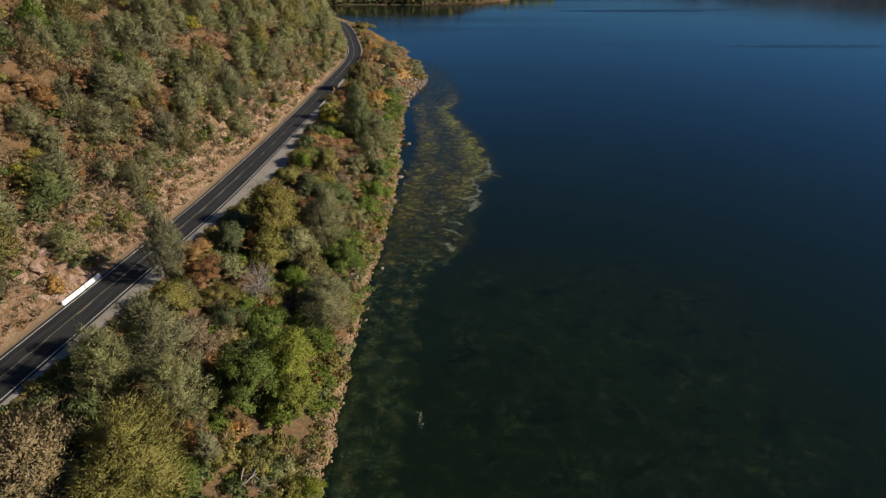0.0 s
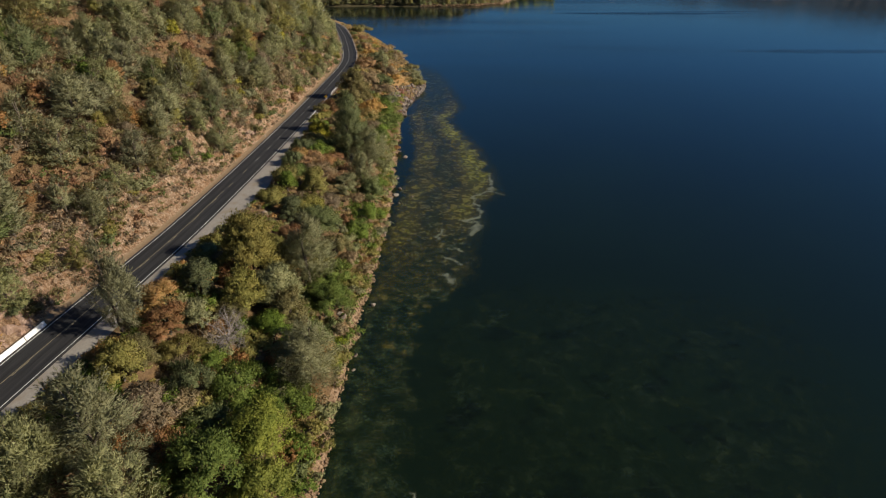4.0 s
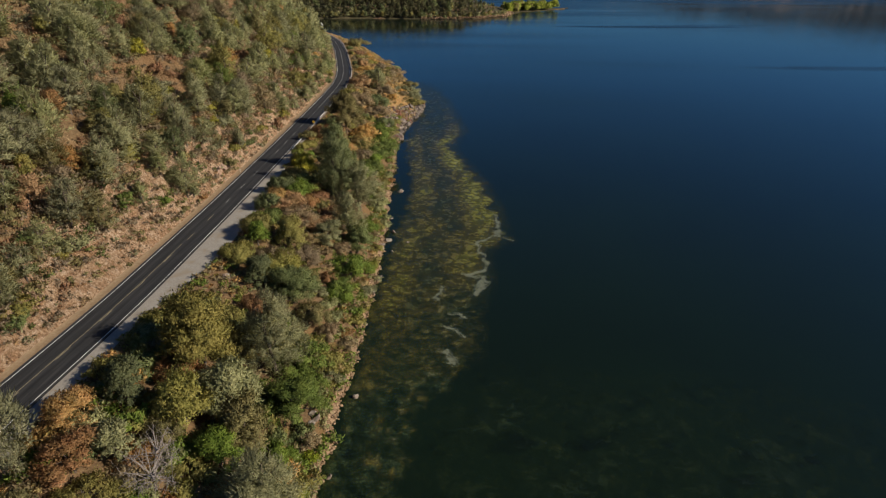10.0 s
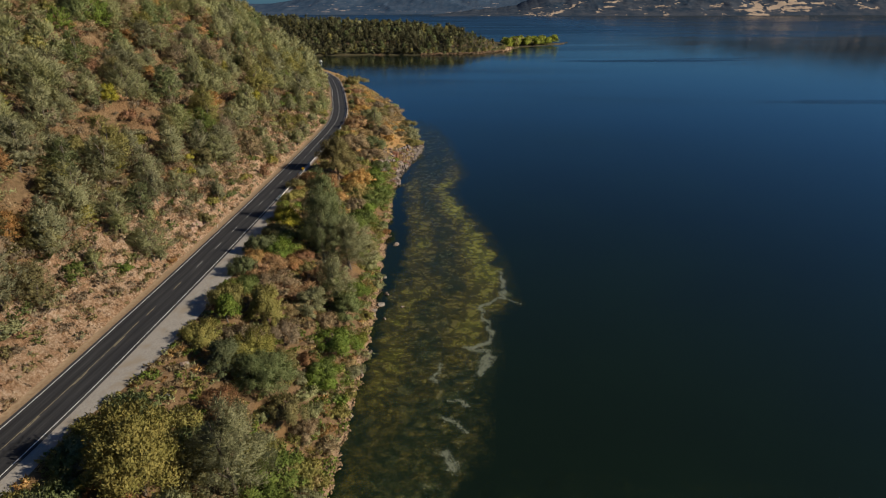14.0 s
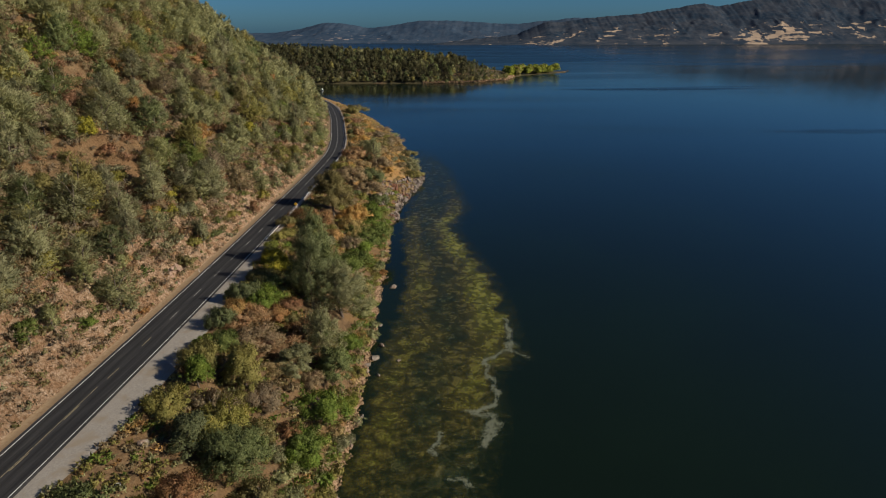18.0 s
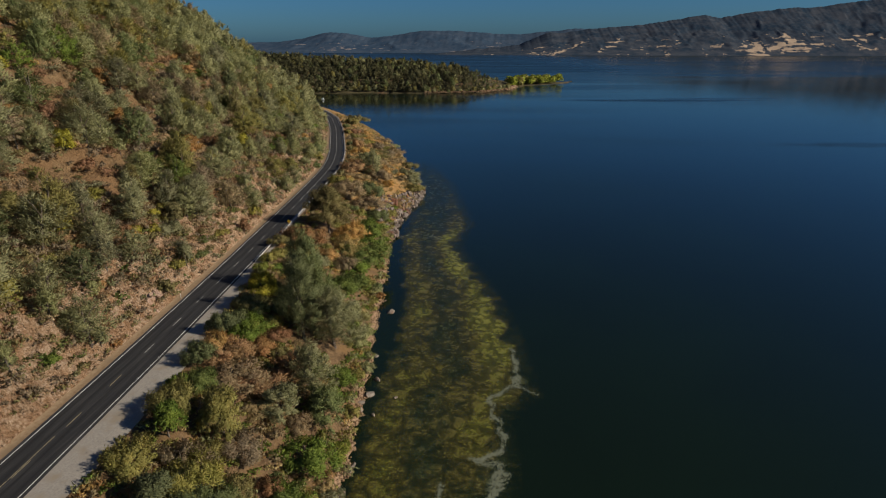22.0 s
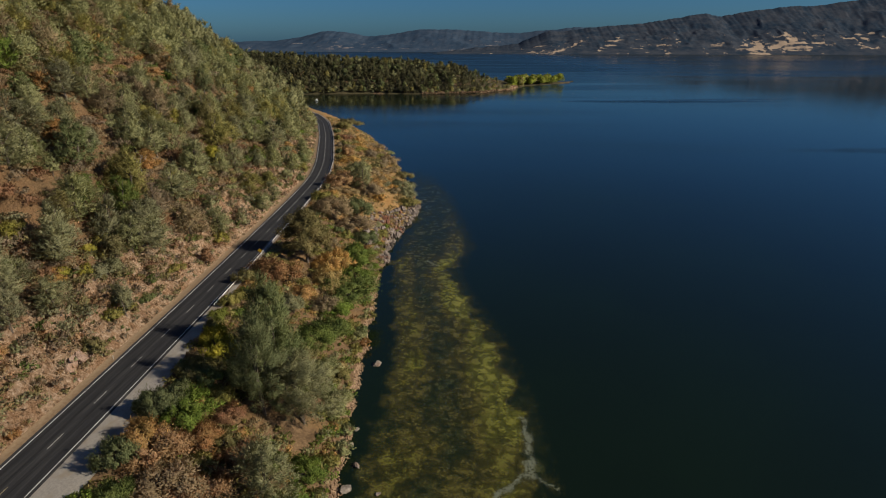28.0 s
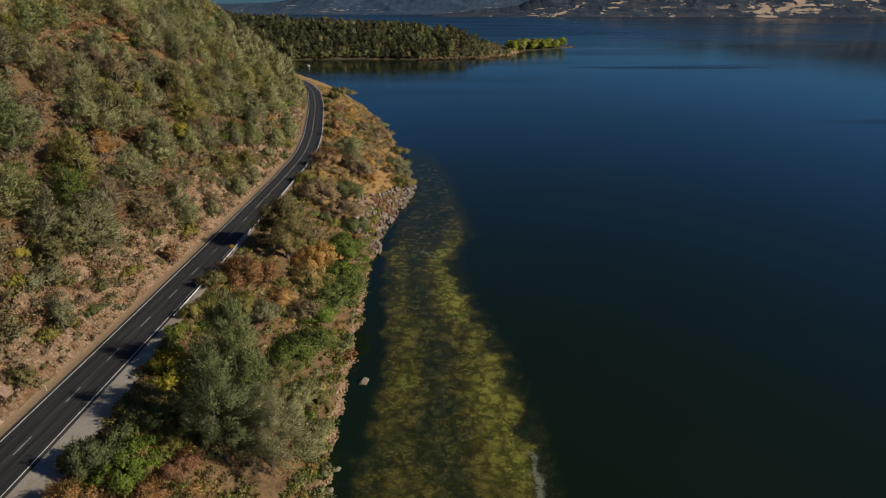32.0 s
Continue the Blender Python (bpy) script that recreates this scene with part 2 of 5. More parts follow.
    return m


MAT["water"] = build_water()


def build_algae():
    """Floating and just-drowned algae: cover, tone and scum come with the mesh, fine breakup from noise."""
    m, nt, b = material("lake_algae", 0.35, 0.4)
    att = {}
    for k in ("cover", "tone", "scum"):
        a = nt.nodes.new("ShaderNodeAttribute")
        a.attribute_name = k
        att[k] = a.outputs["Fac"]
    fine, mid = noise_node(nt, 2.4, 9, 0.85), noise_node(nt, 0.33, 6, 0.7)

    def calc(op, p, q, clamp=False):
        n = nt.nodes.new("ShaderNodeMath")
        n.operation, n.use_clamp = op, clamp
        for i, v in enumerate((p, q)):
            if isinstance(v, (int, float)):
                n.inputs[i].default_value = v
            else:
                nt.links.new(v, n.inputs[i])
        return n.outputs[0]

    clot = noise_node(nt, 0.85, 7, 0.75)
    grain = calc("ADD", calc("MULTIPLY", calc("SUBTRACT", fine, 0.5), 3.2), calc("ADD", calc("MULTIPLY", calc("SUBTRACT", mid, 0.5), 1.2), calc("MULTIPLY", calc("SUBTRACT", clot, 0.5), 1.2)))
    tone = calc("ADD", att["tone"], calc("MULTIPLY", grain, 0.40), True)
    col = ramp(nt, tone, [(0.0, (0.0025, 0.0035, 0.0025)), (0.14, (0.014, 0.026, 0.010)), (0.3, (0.032, 0.043, 0.015)), (0.45, (0.062, 0.060, 0.016)), (0.58, (0.100, 0.082, 0.017)), (0.78, (0.145, 0.145, 0.022)), (1.0, (0.23, 0.215, 0.038))])
    geo, warp, bend = node(nt, "ShaderNodeNewGeometry"), node(nt, "ShaderNodeTexNoise", Scale=0.5, Detail=5.0, Roughness=0.65), nt.nodes.new("ShaderNodeVectorMath")
    bend.operation = "MULTIPLY_ADD"
    nt.links.new(geo.outputs["Position"], warp.inputs["Vector"])
    nt.links.new(warp.outputs["Color"], bend.inputs[0])
    bend.inputs[1].default_value = (3.6, 3.6, 0)
    nt.links.new(geo.outputs["Position"], bend.inputs[2])
    gaps = []
    for size, wide in ((0.30, 5.0), (0.9, 5.0)):
        vo = node(nt, "ShaderNodeTexVoronoi", Scale=size)
        vo.feature = "DISTANCE_TO_EDGE"
        nt.links.new(bend.outputs[0], vo.inputs["Vector"])
        gaps.append(calc("MULTIPLY", vo.outputs["Distance"], wide, True))
    some = calc("MULTIPLY", calc("SUBTRACT", noise_node(nt, 0.22, 3, 0.5), 0.40), 6.0, True)
    crack = calc("MULTIPLY", calc("MAXIMUM", gaps[0], calc("MULTIPLY", calc("SUBTRACT", mid, 0.47), 8.0, True)), calc("MAXIMUM", gaps[1], some))
    veil = calc("MULTIPLY", calc("MULTIPLY", calc("ADD", att["cover"], calc("MULTIPLY", grain, 0.5)), 1.15, True), calc("ADD", calc("MULTIPLY", crack, 0.76), 0.24), True)
    pale = calc("MULTIPLY", calc("SUBTRACT", calc("ADD", att["scum"], calc("MULTIPLY", grain, 0.9)), 0.55), 2.7, True)
    nt.links.new(mix(nt, pale, col, (0.17, 0.18, 0.115)), b.inputs["Base Color"])
    clear, sh = node(nt, "ShaderNodeBsdfTransparent"), nt.nodes.new("ShaderNodeMixShader")
    nt.links.new(calc("MAXIMUM", calc("MULTIPLY", veil, 0.88), calc("MULTIPLY", pale, 0.75)), sh.inputs[0])
    nt.links.new(clear.outputs[0], sh.inputs[1])
    nt.links.new(b.outputs[0], sh.inputs[2])
    nt.links.new(sh.outputs[0], nt.nodes["Material Output"].inputs["Surface"])
    return m


MAT["algae"] = build_algae()

# ---- the lie of the land ----
ZR = 14.4                                         # road level above the lake
YS = np.arange(-420.0, 760.0, 2.0)


def line(pts, soft):
    ys, xs = zip(*pts)
    v = np.interp(YS, ys, xs)
    k = np.exp(-0.5 * (np.arange(-30, 31) * 2.0 / soft) ** 2)
    return np.convolve(np.pad(v, 30, mode="edge"), k / k.sum(), "valid")


ROAD = line([(-420, -45), (-300, -41.5), (-170, -38.6), (-100, -36.9), (-50, -38.6), (0, -41.2), (50, -44.4), (90, -47.2), (125, -50.5),
             (160, -58.0), (190, -66.2), (240, -80), (300, -99.5), (340, -118), (400, -160), (480, -226), (560, -300), (760, -480)], 9)
SHORE = line([(-420, 22), (-230, 14), (-173, 10.4), (-150, 8.1), (-130, 6.4), (-109, 5.3), (-80, 4.2), (-60, 2.6), (-47, 1.9), (-20, -1.6),
              (15, -5.5), (37, -8.2), (60, -10.9), (76, -12.0), (92, -11.5), (108, -8.5), (131, -8.6), (142, -10), (165, -16.8), (198, -25.5), (235, -35.8),
              (290, -57.5), (320, -69), (400, -106), (475, -160), (540, -228), (600, -300), (690, -400), (760, -450)], 5)
SHOULDER = line([(-420, 1.2), (-165, 1.5), (-150, 4.2), (-125, 4.2), (-105, 2.6), (-96, 4.8), (-81, 6.6), (-65, 6.6), (-47, 6.0), (-22, 4.0),
                 (8, 2.2), (30, 1.2), (760, 1.0)], 4)


def road_x(y):
    return np.interp(y, YS, ROAD)


def shore_x(y):
    y = np.asarray(y, float)
    return np.interp(y, YS, SHORE) + 0.55 * wavy(y, 0 * y, 9, 91) + 0.3 * wavy(y, 0 * y, 3.6, 92)


def wavy(x, y, size, seed):
    """Smooth uneven relief, about -1 to 1, with features of that size."""
    rng = np.random.RandomState(seed)
    v = np.zeros(np.broadcast(x, y).shape)
    for i in range(7):
        a, k, p = rng.uniform(0, 6.283), 6.283 / size * rng.uniform(0.6, 1.7), rng.uniform(0, 6.283)
        v = v + np.sin(k * (x * math.cos(a) + y * math.sin(a)) + p)
    return v / 3.2


def ground(x, y):
    """Height of the land at x, y."""
    x, y = np.asarray(x, float), np.asarray(y, float)
    xc, xs, sh = road_x(y), shore_x(y), np.interp(y, YS, SHOULDER)
    lean = (road_x(y + 4) - road_x(y - 4)) / 8
    c = 1 / np.sqrt(1 + lean * lean)
    d = (xc - x) * c - 3.9
    cut = np.clip(d - 2.2, 0, 8.5 + 2.5 * wavy(y, 0 * y, 60, 3))
    rest = np.clip(d - 2.2 - cut, 0, None)
    up = cut * 1.02 + np.where(rest < 95, 0.80 * rest - 0.0008 * rest ** 2, 68.8 + 0.62 * (rest - 95) - 0.0008 * (rest - 95) ** 2)
    rough = np.clip(d - 2.5, 0, 6) / 6
    up = up + rough * (1.2 * wavy(x, y, 9, 5) + 0.75 * wavy(x, y, 3.4, 6)) + np.clip(rest / 30, 0, 1) * 3.2 * wavy(x, y, 42, 7)
    bare = np.clip((d - 2.4) / 1.5, 0, 1) * np.clip((17 - d) / 5, 0, 1)                # rills and ledges of the cut
    up = up + bare * (0.55 - 1.5 * np.abs(wavy(0.30 * x, y, 5.5, 15)) + 0.42 * wavy(x, y, 1.9, 16) + 0.35 * np.abs(wavy(x, 0.5 * y, 2.6, 17)))
    g = (x - xc) * c - 3.9
    edge = xc + (3.9 + sh) / c
    s = (x - edge) / np.maximum(xs - edge, 4)
    down = ZR * (1 - np.clip(s, 0, 1) ** 1.45) + np.clip(s * 8, 0, 1) * np.clip((1 - s) * 6, 0, 1) * (0.6 * wavy(x, y, 8, 11) + 0.25 * wavy(x, y, 3, 12))
    down = np.where(s > 1, -0.35 * (x - xs), down)
    z = np.where(d > 0, ZR + up, np.where(s > 0, down, ZR))
    return np.where((d < 0.2) & (g < 0.2), ZR - 0.12, np.where((d <= 2.2) & (d > 0) | (s <= 0) & (g > 0), ZR - 0.04, z))


def mesh_of(name, verts, faces, mats, smooth=True, index=None, normals=None):
    verts, faces = np.asarray(verts, np.float32), np.asarray(faces, np.int32)
    me = bpy.data.meshes.new(name)
    me.vertices.add(len(verts))
    me.vertices.foreach_set("co", verts.ravel())
    me.loops.add(faces.size)
    me.loops.foreach_set("vertex_index", faces.ravel())
    me.polygons.add(len(faces))
    me.polygons.foreach_set("loop_start", np.arange(len(faces), dtype=np.int32) * faces.shape[1])
    if index is not None:
        me.polygons.foreach_set("material_index", np.asarray(index, np.int32))
    me.polygons.foreach_set("use_smooth", np.full(len(faces), smooth))
    for m in mats if isinstance(mats, (list, tuple)) else [mats]:
        me.materials.append(m)
    me.update(calc_edges=True)
    if normals is not None:
        me.normals_split_custom_set_from_vertices(normals)
    return me


def grid_faces(rows, cols):
    i = np.arange((rows - 1) * cols).reshape(rows - 1, cols)[:, :-1].ravel()
    return np.stack([i, i + 1, i + cols + 1, i + cols], 1)


def part(name, me, parent, label=""):
    ob = new(name, me)
    ob.parent = parent
    return tagged(ob, label) if label else ob


# ---- ground ----
def build_ground():
    ys = np.concatenate([np.arange(-420, -200, 5.0), np.arange(-200, 150, 0.8), np.arange(150, 420, 2.5), np.arange(420, 741, 8.0)])
    hill = np.concatenate([np.arange(330, 120, -14.0), np.arange(120, 50, -5.0), np.arange(50, 17, -2.0), np.arange(17, 2.2, -0.5), [2.2, 1.1, 0]])
    xc, xs, sh = road_x(ys), shore_x(ys), np.interp(ys, YS, SHOULDER)
    lean = (road_x(ys + 4) - road_x(ys - 4)) / 8
    w = np.sqrt(1 + lean * lean)
    cols, mats = [], []
    for d in hill:
        cols.append(xc - (3.9 + d) * w)
        mats.append(0 if d > 13.5 else 1 if d > 2.2 else 2)
    cols.append(xc + 3.9 * w)
    mats.append(3)
    edge = xc + (3.9 + sh) * w
    cols.append((edge + cols[-1]) / 2)
    mats.append(3)
    for s in np.linspace(0, 0.955, 34):
        cols.append(edge + s * (xs - edge))
        mats.append(4 if s < 0.956 else 5)
    for s in np.linspace(0.965, 1.0, 4):
        cols.append(edge + s * (xs - edge))
        mats.append(5)
    for o in (0.6, 2, 5, 10, 20):
        cols.append(xs + o)
        mats.append(6)
    x = np.stack(cols, 1)
    y = np.repeat(ys[:, None], x.shape[1], 1)
    z = ground(x, y)
    v = np.stack([x, y, z], 2).reshape(-1, 3)
    idx = np.tile(np.array(mats[:-1]), (len(ys) - 1, 1))
    bound = 78 + 9 * wavy(x, y, 25, 71)[:-1, :-1]
    idx = np.where((idx == 4) & (y[:-1, :-1] > bound), 7, idx).ravel()
    me = mesh_of("ground", v, grid_faces(*x.shape), [MAT[k] for k in ("hill", "cut", "verge", "gravel", "slope", "beach", "bed", "point")], True, idx)
    return tagged(new("ground", me), "dry tan hillside and bank between road and lake", "ground", kind="structure")


build_ground()


def ribbon(name, y0, y1, off0, off1, z, mat, step=1.5):
    """A strip along the road between two offsets from its middle."""
    ys = np.linspace(y0, y1, max(2, int((y1 - y0) / step) + 1))
    lean = (road_x(ys + 4) - road_x(ys - 4)) / 8
    w = np.sqrt(1 + lean * lean)
    rows = []
    for y, x, k, n in zip(ys, road_x(ys), w, lean):
        rows += [(x + off0 / k, y - off0 * n / k, z), (x + off1 / k, y - off1 * n / k, z)]
    v = np.array(rows)
    return mesh_of(name, v, grid_faces(len(ys), 2)[:, ::-1] if off0 > off1 else grid_faces(len(ys), 2), mat, False)


MAT["pale"] = build_paint("worn_white_paint", (0.34, 0.33, 0.30), (0.12, 0.116, 0.105))
surface = ribbon("road", -420, 700, -4.3, 4.3, ZR, MAT["asphalt"])
surface.attributes.new("across", "FLOAT", "POINT").data.foreach_set("value", np.tile((-1.0, 1.0), len(surface.vertices) // 2).astype(np.float32))
road = tagged(new("road", surface), "dark worn asphalt two-lane lakeside road", "road", kind="structure")
part("edge_line", ribbon("edge_line", -420, 700, -3.70, -3.58, ZR + 0.006, MAT["white"]), road, "solid white edge line")
part("edge_line", ribbon("edge_line", -420, 700, 3.58, 3.70, ZR + 0.006, MAT["white"]), road, "solid white edge line")
for i in range(-30, 40):
    y = -50.5 + 11.1 * i
    part("lane_dash", ribbon("lane_dash", y, y + 3.6, -0.07, 0.07, ZR + 0.006, MAT["yellow" if y < -60 else "pale"]), road)
part("centre_line", ribbon("centre_line", 62, 340, -0.22, -0.10, ZR + 0.006, MAT["pale"]), road, "faded white centre line on the bend")
part("centre_line", ribbon("centre_line", -420, -75, -0.30, -0.18, ZR + 0.006, MAT["yellow"]), road, "faded yellow centre line")

# ---- lake ----
lake = tagged(new("lake", mesh_of("lake", [(-4500, -2500, 0), (4800, -2500, 0), (4800, 4700, 0), (-4500, 4700, 0)], [(0, 1, 2, 3)], MAT["water"], False)),
              "dark blue-green lake with calm streaks", "water", kind="structure")


# ---- far mountains ----
def build_range(name, pts, y, depth, mat, label, seed, foot, spots=()):
    """A ridge with a folded face, its skyline through pts (x, height)."""
    px, ph = zip(*pts)
    xs = np.linspace(px[0], px[-1], 520)
    h = np.interp(xs, px, ph)
    k = np.exp(-0.5 * (np.arange(-6, 7) / 2.2) ** 2)
    h = np.convolve(np.pad(h, 6, mode="edge"), k / k.sum(), "valid") + 2.5 * wavy(xs, 0 * xs, 90, seed + 5) + 1.2 * wavy(xs, 0 * xs, 30, seed + 6)
    fs = np.linspace(0, 1.35, 46)
    X, F = np.meshgrid(xs, fs)
    rise = np.clip(F, 0, 1) ** 1.15 - np.clip(F - 1, 0, 1) * 0.9
    bend = 0.22 * depth * wavy(X, F * depth, 380, seed + 12) + 0.08 * depth * wavy(X, F * depth, 120, seed + 13)

    def crease(size, lean, k):
        return 0.45 - np.abs(wavy(X + lean * F * depth + bend, 0.35 * F * depth + 0.5 * bend, size, seed + k))
    fold = 0.075 * crease(560, 0.55, 0) + 0.030 * crease(290, -0.5, 1) + 0.008 * crease(150, 0.6, 2) + 0.006 * wavy(X, F * depth, 40, seed + 3)
    Z = h[None] * (rise + fold * np.sin(np.clip(F, 0, 1) * math.pi)) + foot * np.clip(F * 12, 0, 1)
    v = np.stack([X + 60 * fold, y + F * depth, Z - 0.5], 2).reshape(-1, 3)
    me = mesh_of(name, v, grid_faces(*X.shape), mat, True)
    tilt = X - 0.9 * F * depth + bend
    field = 0.5 * wavy(tilt, 2.6 * F * depth, 210, seed + 8) + 0.4 * wavy(tilt, 3 * F * depth, 80, seed + 9) + 0.25 * wavy(tilt, 2 * F * depth, 30, seed + 10)
    for cx, cf, sx, sf, k in spots:
        field = field + k * np.exp(-((X + 0.5 * (F - cf) * depth * -1.2 - cx) / sx) ** 2 - ((F - cf) / sf) ** 2)
    field = field - 0.55 - 1.1 * np.clip(F - 0.45, 0, 1)
    me.attributes.new("field", "FLOAT", "POINT").data.foreach_set("value", field.ravel().astype(np.float32))
    return tagged(new(name, me), label, "mountains", kind="structure")


def mountain_mat(name, hazed_wood, scrub, field, at):
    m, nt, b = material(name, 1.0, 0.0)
    # both tree and scrub colours carry the blue of distance haze
    base = ramp(nt, noise_node(nt, 0.012, 10, 0.8), [(0.40, hazed_wood), (0.60, scrub)])
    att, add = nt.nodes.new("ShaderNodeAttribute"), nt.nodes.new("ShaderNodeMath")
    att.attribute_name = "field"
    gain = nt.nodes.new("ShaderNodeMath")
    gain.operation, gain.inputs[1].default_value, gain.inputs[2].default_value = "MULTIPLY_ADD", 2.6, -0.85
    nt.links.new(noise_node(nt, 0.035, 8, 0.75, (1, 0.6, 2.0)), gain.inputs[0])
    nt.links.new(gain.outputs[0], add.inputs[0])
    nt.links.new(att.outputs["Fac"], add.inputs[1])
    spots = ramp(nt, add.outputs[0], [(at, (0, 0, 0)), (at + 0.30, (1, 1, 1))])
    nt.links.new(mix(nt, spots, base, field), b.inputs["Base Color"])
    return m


# haze is painted: a blue tint in the base colours of both ranges
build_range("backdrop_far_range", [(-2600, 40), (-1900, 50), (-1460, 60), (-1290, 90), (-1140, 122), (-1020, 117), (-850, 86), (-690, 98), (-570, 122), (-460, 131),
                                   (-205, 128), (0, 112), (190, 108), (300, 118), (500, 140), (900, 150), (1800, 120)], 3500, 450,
            mountain_mat("haze_tinted_far_range", (0.028, 0.050, 0.080), (0.052, 0.072, 0.100), (0.24, 0.20, 0.18), 0.62), "mountain range beyond the lake, tinted haze blue", 21, 6, ((-980, 0.2, 110, 0.2, 0.7), (-730, 0.12, 60, 0.15, 0.5), (-160, 0.1, 130, 0.12, 0.5)))
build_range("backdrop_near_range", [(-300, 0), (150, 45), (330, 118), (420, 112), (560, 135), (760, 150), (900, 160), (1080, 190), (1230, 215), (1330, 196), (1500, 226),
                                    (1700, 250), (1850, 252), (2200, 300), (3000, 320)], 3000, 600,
            mountain_mat("haze_tinted_chaparral_range", (0.020, 0.034, 0.052), (0.058, 0.064, 0.075), (0.38, 0.285, 0.20), 0.66), "dark wooded mountains with tan fields", 31, 4,
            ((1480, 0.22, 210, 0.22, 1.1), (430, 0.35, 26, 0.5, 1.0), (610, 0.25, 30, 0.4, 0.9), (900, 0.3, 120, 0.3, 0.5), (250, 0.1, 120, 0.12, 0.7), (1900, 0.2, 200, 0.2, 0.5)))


# ---- algae on the water ----
def near_line(X, Y, pts):
    best = np.full(X.shape, 1e9)
    for (ax, ay), (bx, by) in zip(pts, pts[1:]):
        dx, dy = bx - ax, by - ay
        t = np.clip(((X - ax) * dx + (Y - ay) * dy) / (dx * dx + dy * dy), 0, 1)
        best = np.minimum(best, np.hypot(X - ax - t * dx, Y - ay - t * dy))
    return best


def build_algae_sheet():
    step = 0.7
    xs, ys = np.arange(-30, 105, step), np.arange(-240, 215, step)
    X, Y = np.meshgrid(xs, ys)
    left = np.interp(Y[:, 0], [-240, -63, -45, -19, 10, 65, 120, 155, 215], [0, 4, 3, 3.5, 1.5, -8, -9, -13, -24])
    left = np.maximum(left, shore_x(ys))[:, None]
    right = np.interp(Y[:, 0], [-240, -190, -150, -120, -104, -98, -90, -75, -67, -56, -46, -36, -17, 12, 45, 56, 83, 120, 150, 185, 215],
                      [24, 23, 22, 19, 22, 27, 29, 28, 30, 31, 29, 36, 34, 28.5, 17, 14, 18, 11, 5, -6, -18])[:, None]
    wob = 1.6 * wavy(X, Y, 9, 41) + 0.9 * wavy(X, Y, 4, 42)
    a, b = X - left + 0.7 * wob, right - X + wob
    inside = np.clip(a / 1.6, 0, 1) * np.clip(b / 1.8, 0, 1)
    f = np.clip((X - left) / np.maximum(right - left, 1), 0, 1)
    north = np.clip((Y + 112 - 14 * f) / 14, 0, 1)                       # the thick mats lie north of here, drowned weed south
    mats = 0.62 + 0.30 * np.exp(-((f - 0.80) / 0.20) ** 2) + 0.10 * np.exp(-((f - 0.2) / 0.16) ** 2) - 0.26 * np.exp(-((f - 0.45 - 0.05 * wavy(X, Y, 40, 48)) / 0.14) ** 2) * (0.65 + 0.45 * wavy(X, Y, 19, 53))
    mats = mats * np.interp(Y, [-100, -80, -60, 60, 85, 120, 215], [0.8, 0.85, 1, 1, 0.75, 0.6, 0.0])
    mats = mats - 0.45 * np.clip((-Y - 55) / 12, 0, 1) * np.clip((f - 0.55) / 0.2, 0, 1)
    k = np.clip(1.9 * (mats + 0.05 * wavy(X, Y, 11, 54) - np.interp(Y, [-60, 60, 90, 190], [0.28, 0.30, 0.44, 0.54])), 0, 1)
    murk = np.clip((X - left) / 4, 0, 1) * np.clip((right + 3 - X) / 6, 0, 1) * np.interp(Y, [-100, -60, 60, 90, 165, 210], [0.60, 0.85, 0.85, 0.75, 0.65, 0])
    weed = 0.92 - 0.35 * f + 0.20 * wavy(X, Y, 7, 43)
    cover = north * np.maximum(inside * k * 0.95, murk * (0.85 + 0.08 * wavy(X, Y, 14, 56))) + (1 - north) * inside * weed
    tone = north * (0.52 + 0.30 * np.exp(-((f - 0.85) / 0.2) ** 2) * np.clip((Y + 30) / 60 + 0.6, 0, 1) + 0.16 * np.exp(-((f - 0.22) / 0.16) ** 2) + 0.12 * wavy(X, Y, 26, 44)
                    - 0.04 * np.clip((Y - 60) / 40, 0, 1)) + (1 - north) * (0.20 + 0.10 * wavy(X, Y, 6, 45))
    tone = np.where(north > 0.5, 0.33 + 0.06 * wavy(X, Y, 9, 57) + k * inside * (tone - 0.33), tone)
    deep = np.clip((X - right) / 6, 0, 1) * np.clip((-Y - 92) / 14, 0, 1) * np.clip((104 - X) / 25, 0, 1)
    blot = np.clip(1.4 * (wavy(X, Y, 13, 46) + 0.6 * wavy(X, Y, 4, 47) - 0.65), 0, 1)
    clump = np.clip(3.0 * (wavy(X, Y, 8, 51) + 0.9 * wavy(X, Y, 2.1, 52) - 1.0), 0, 1)
    isle = np.clip(3.0 * (wavy(X, Y, 6.5, 93) + 0.8 * wavy(X, Y, 2.3, 94) - 0.45), 0, 1) * np.clip((Y + 128) / 12, 0, 1) * np.clip((-58 - Y) / 6, 0, 1) * np.clip((f - 0.42) / 0.15, 0, 1) * np.clip(b / 2, 0, 1)
    cover = np.where(deep > 0, np.maximum(cover, deep * np.maximum(np.maximum(blot * 0.6, clump * 0.36), 0.30 + 0.16 * wavy(X, Y, 21, 58))), cover)
    tone = np.where((deep > 0.02) & (inside < 0.3), np.where(clump > np.maximum(blot, 0.12), 0.18, np.where(blot > 0.12, 0.0, 0.105)), tone)
    cover, tone = np.maximum(cover, 0.85 * isle), np.where(isle > 0.2, 0.46 + 0.10 * wavy(X, Y, 5, 95), tone)
    scum = np.zeros(X.shape)
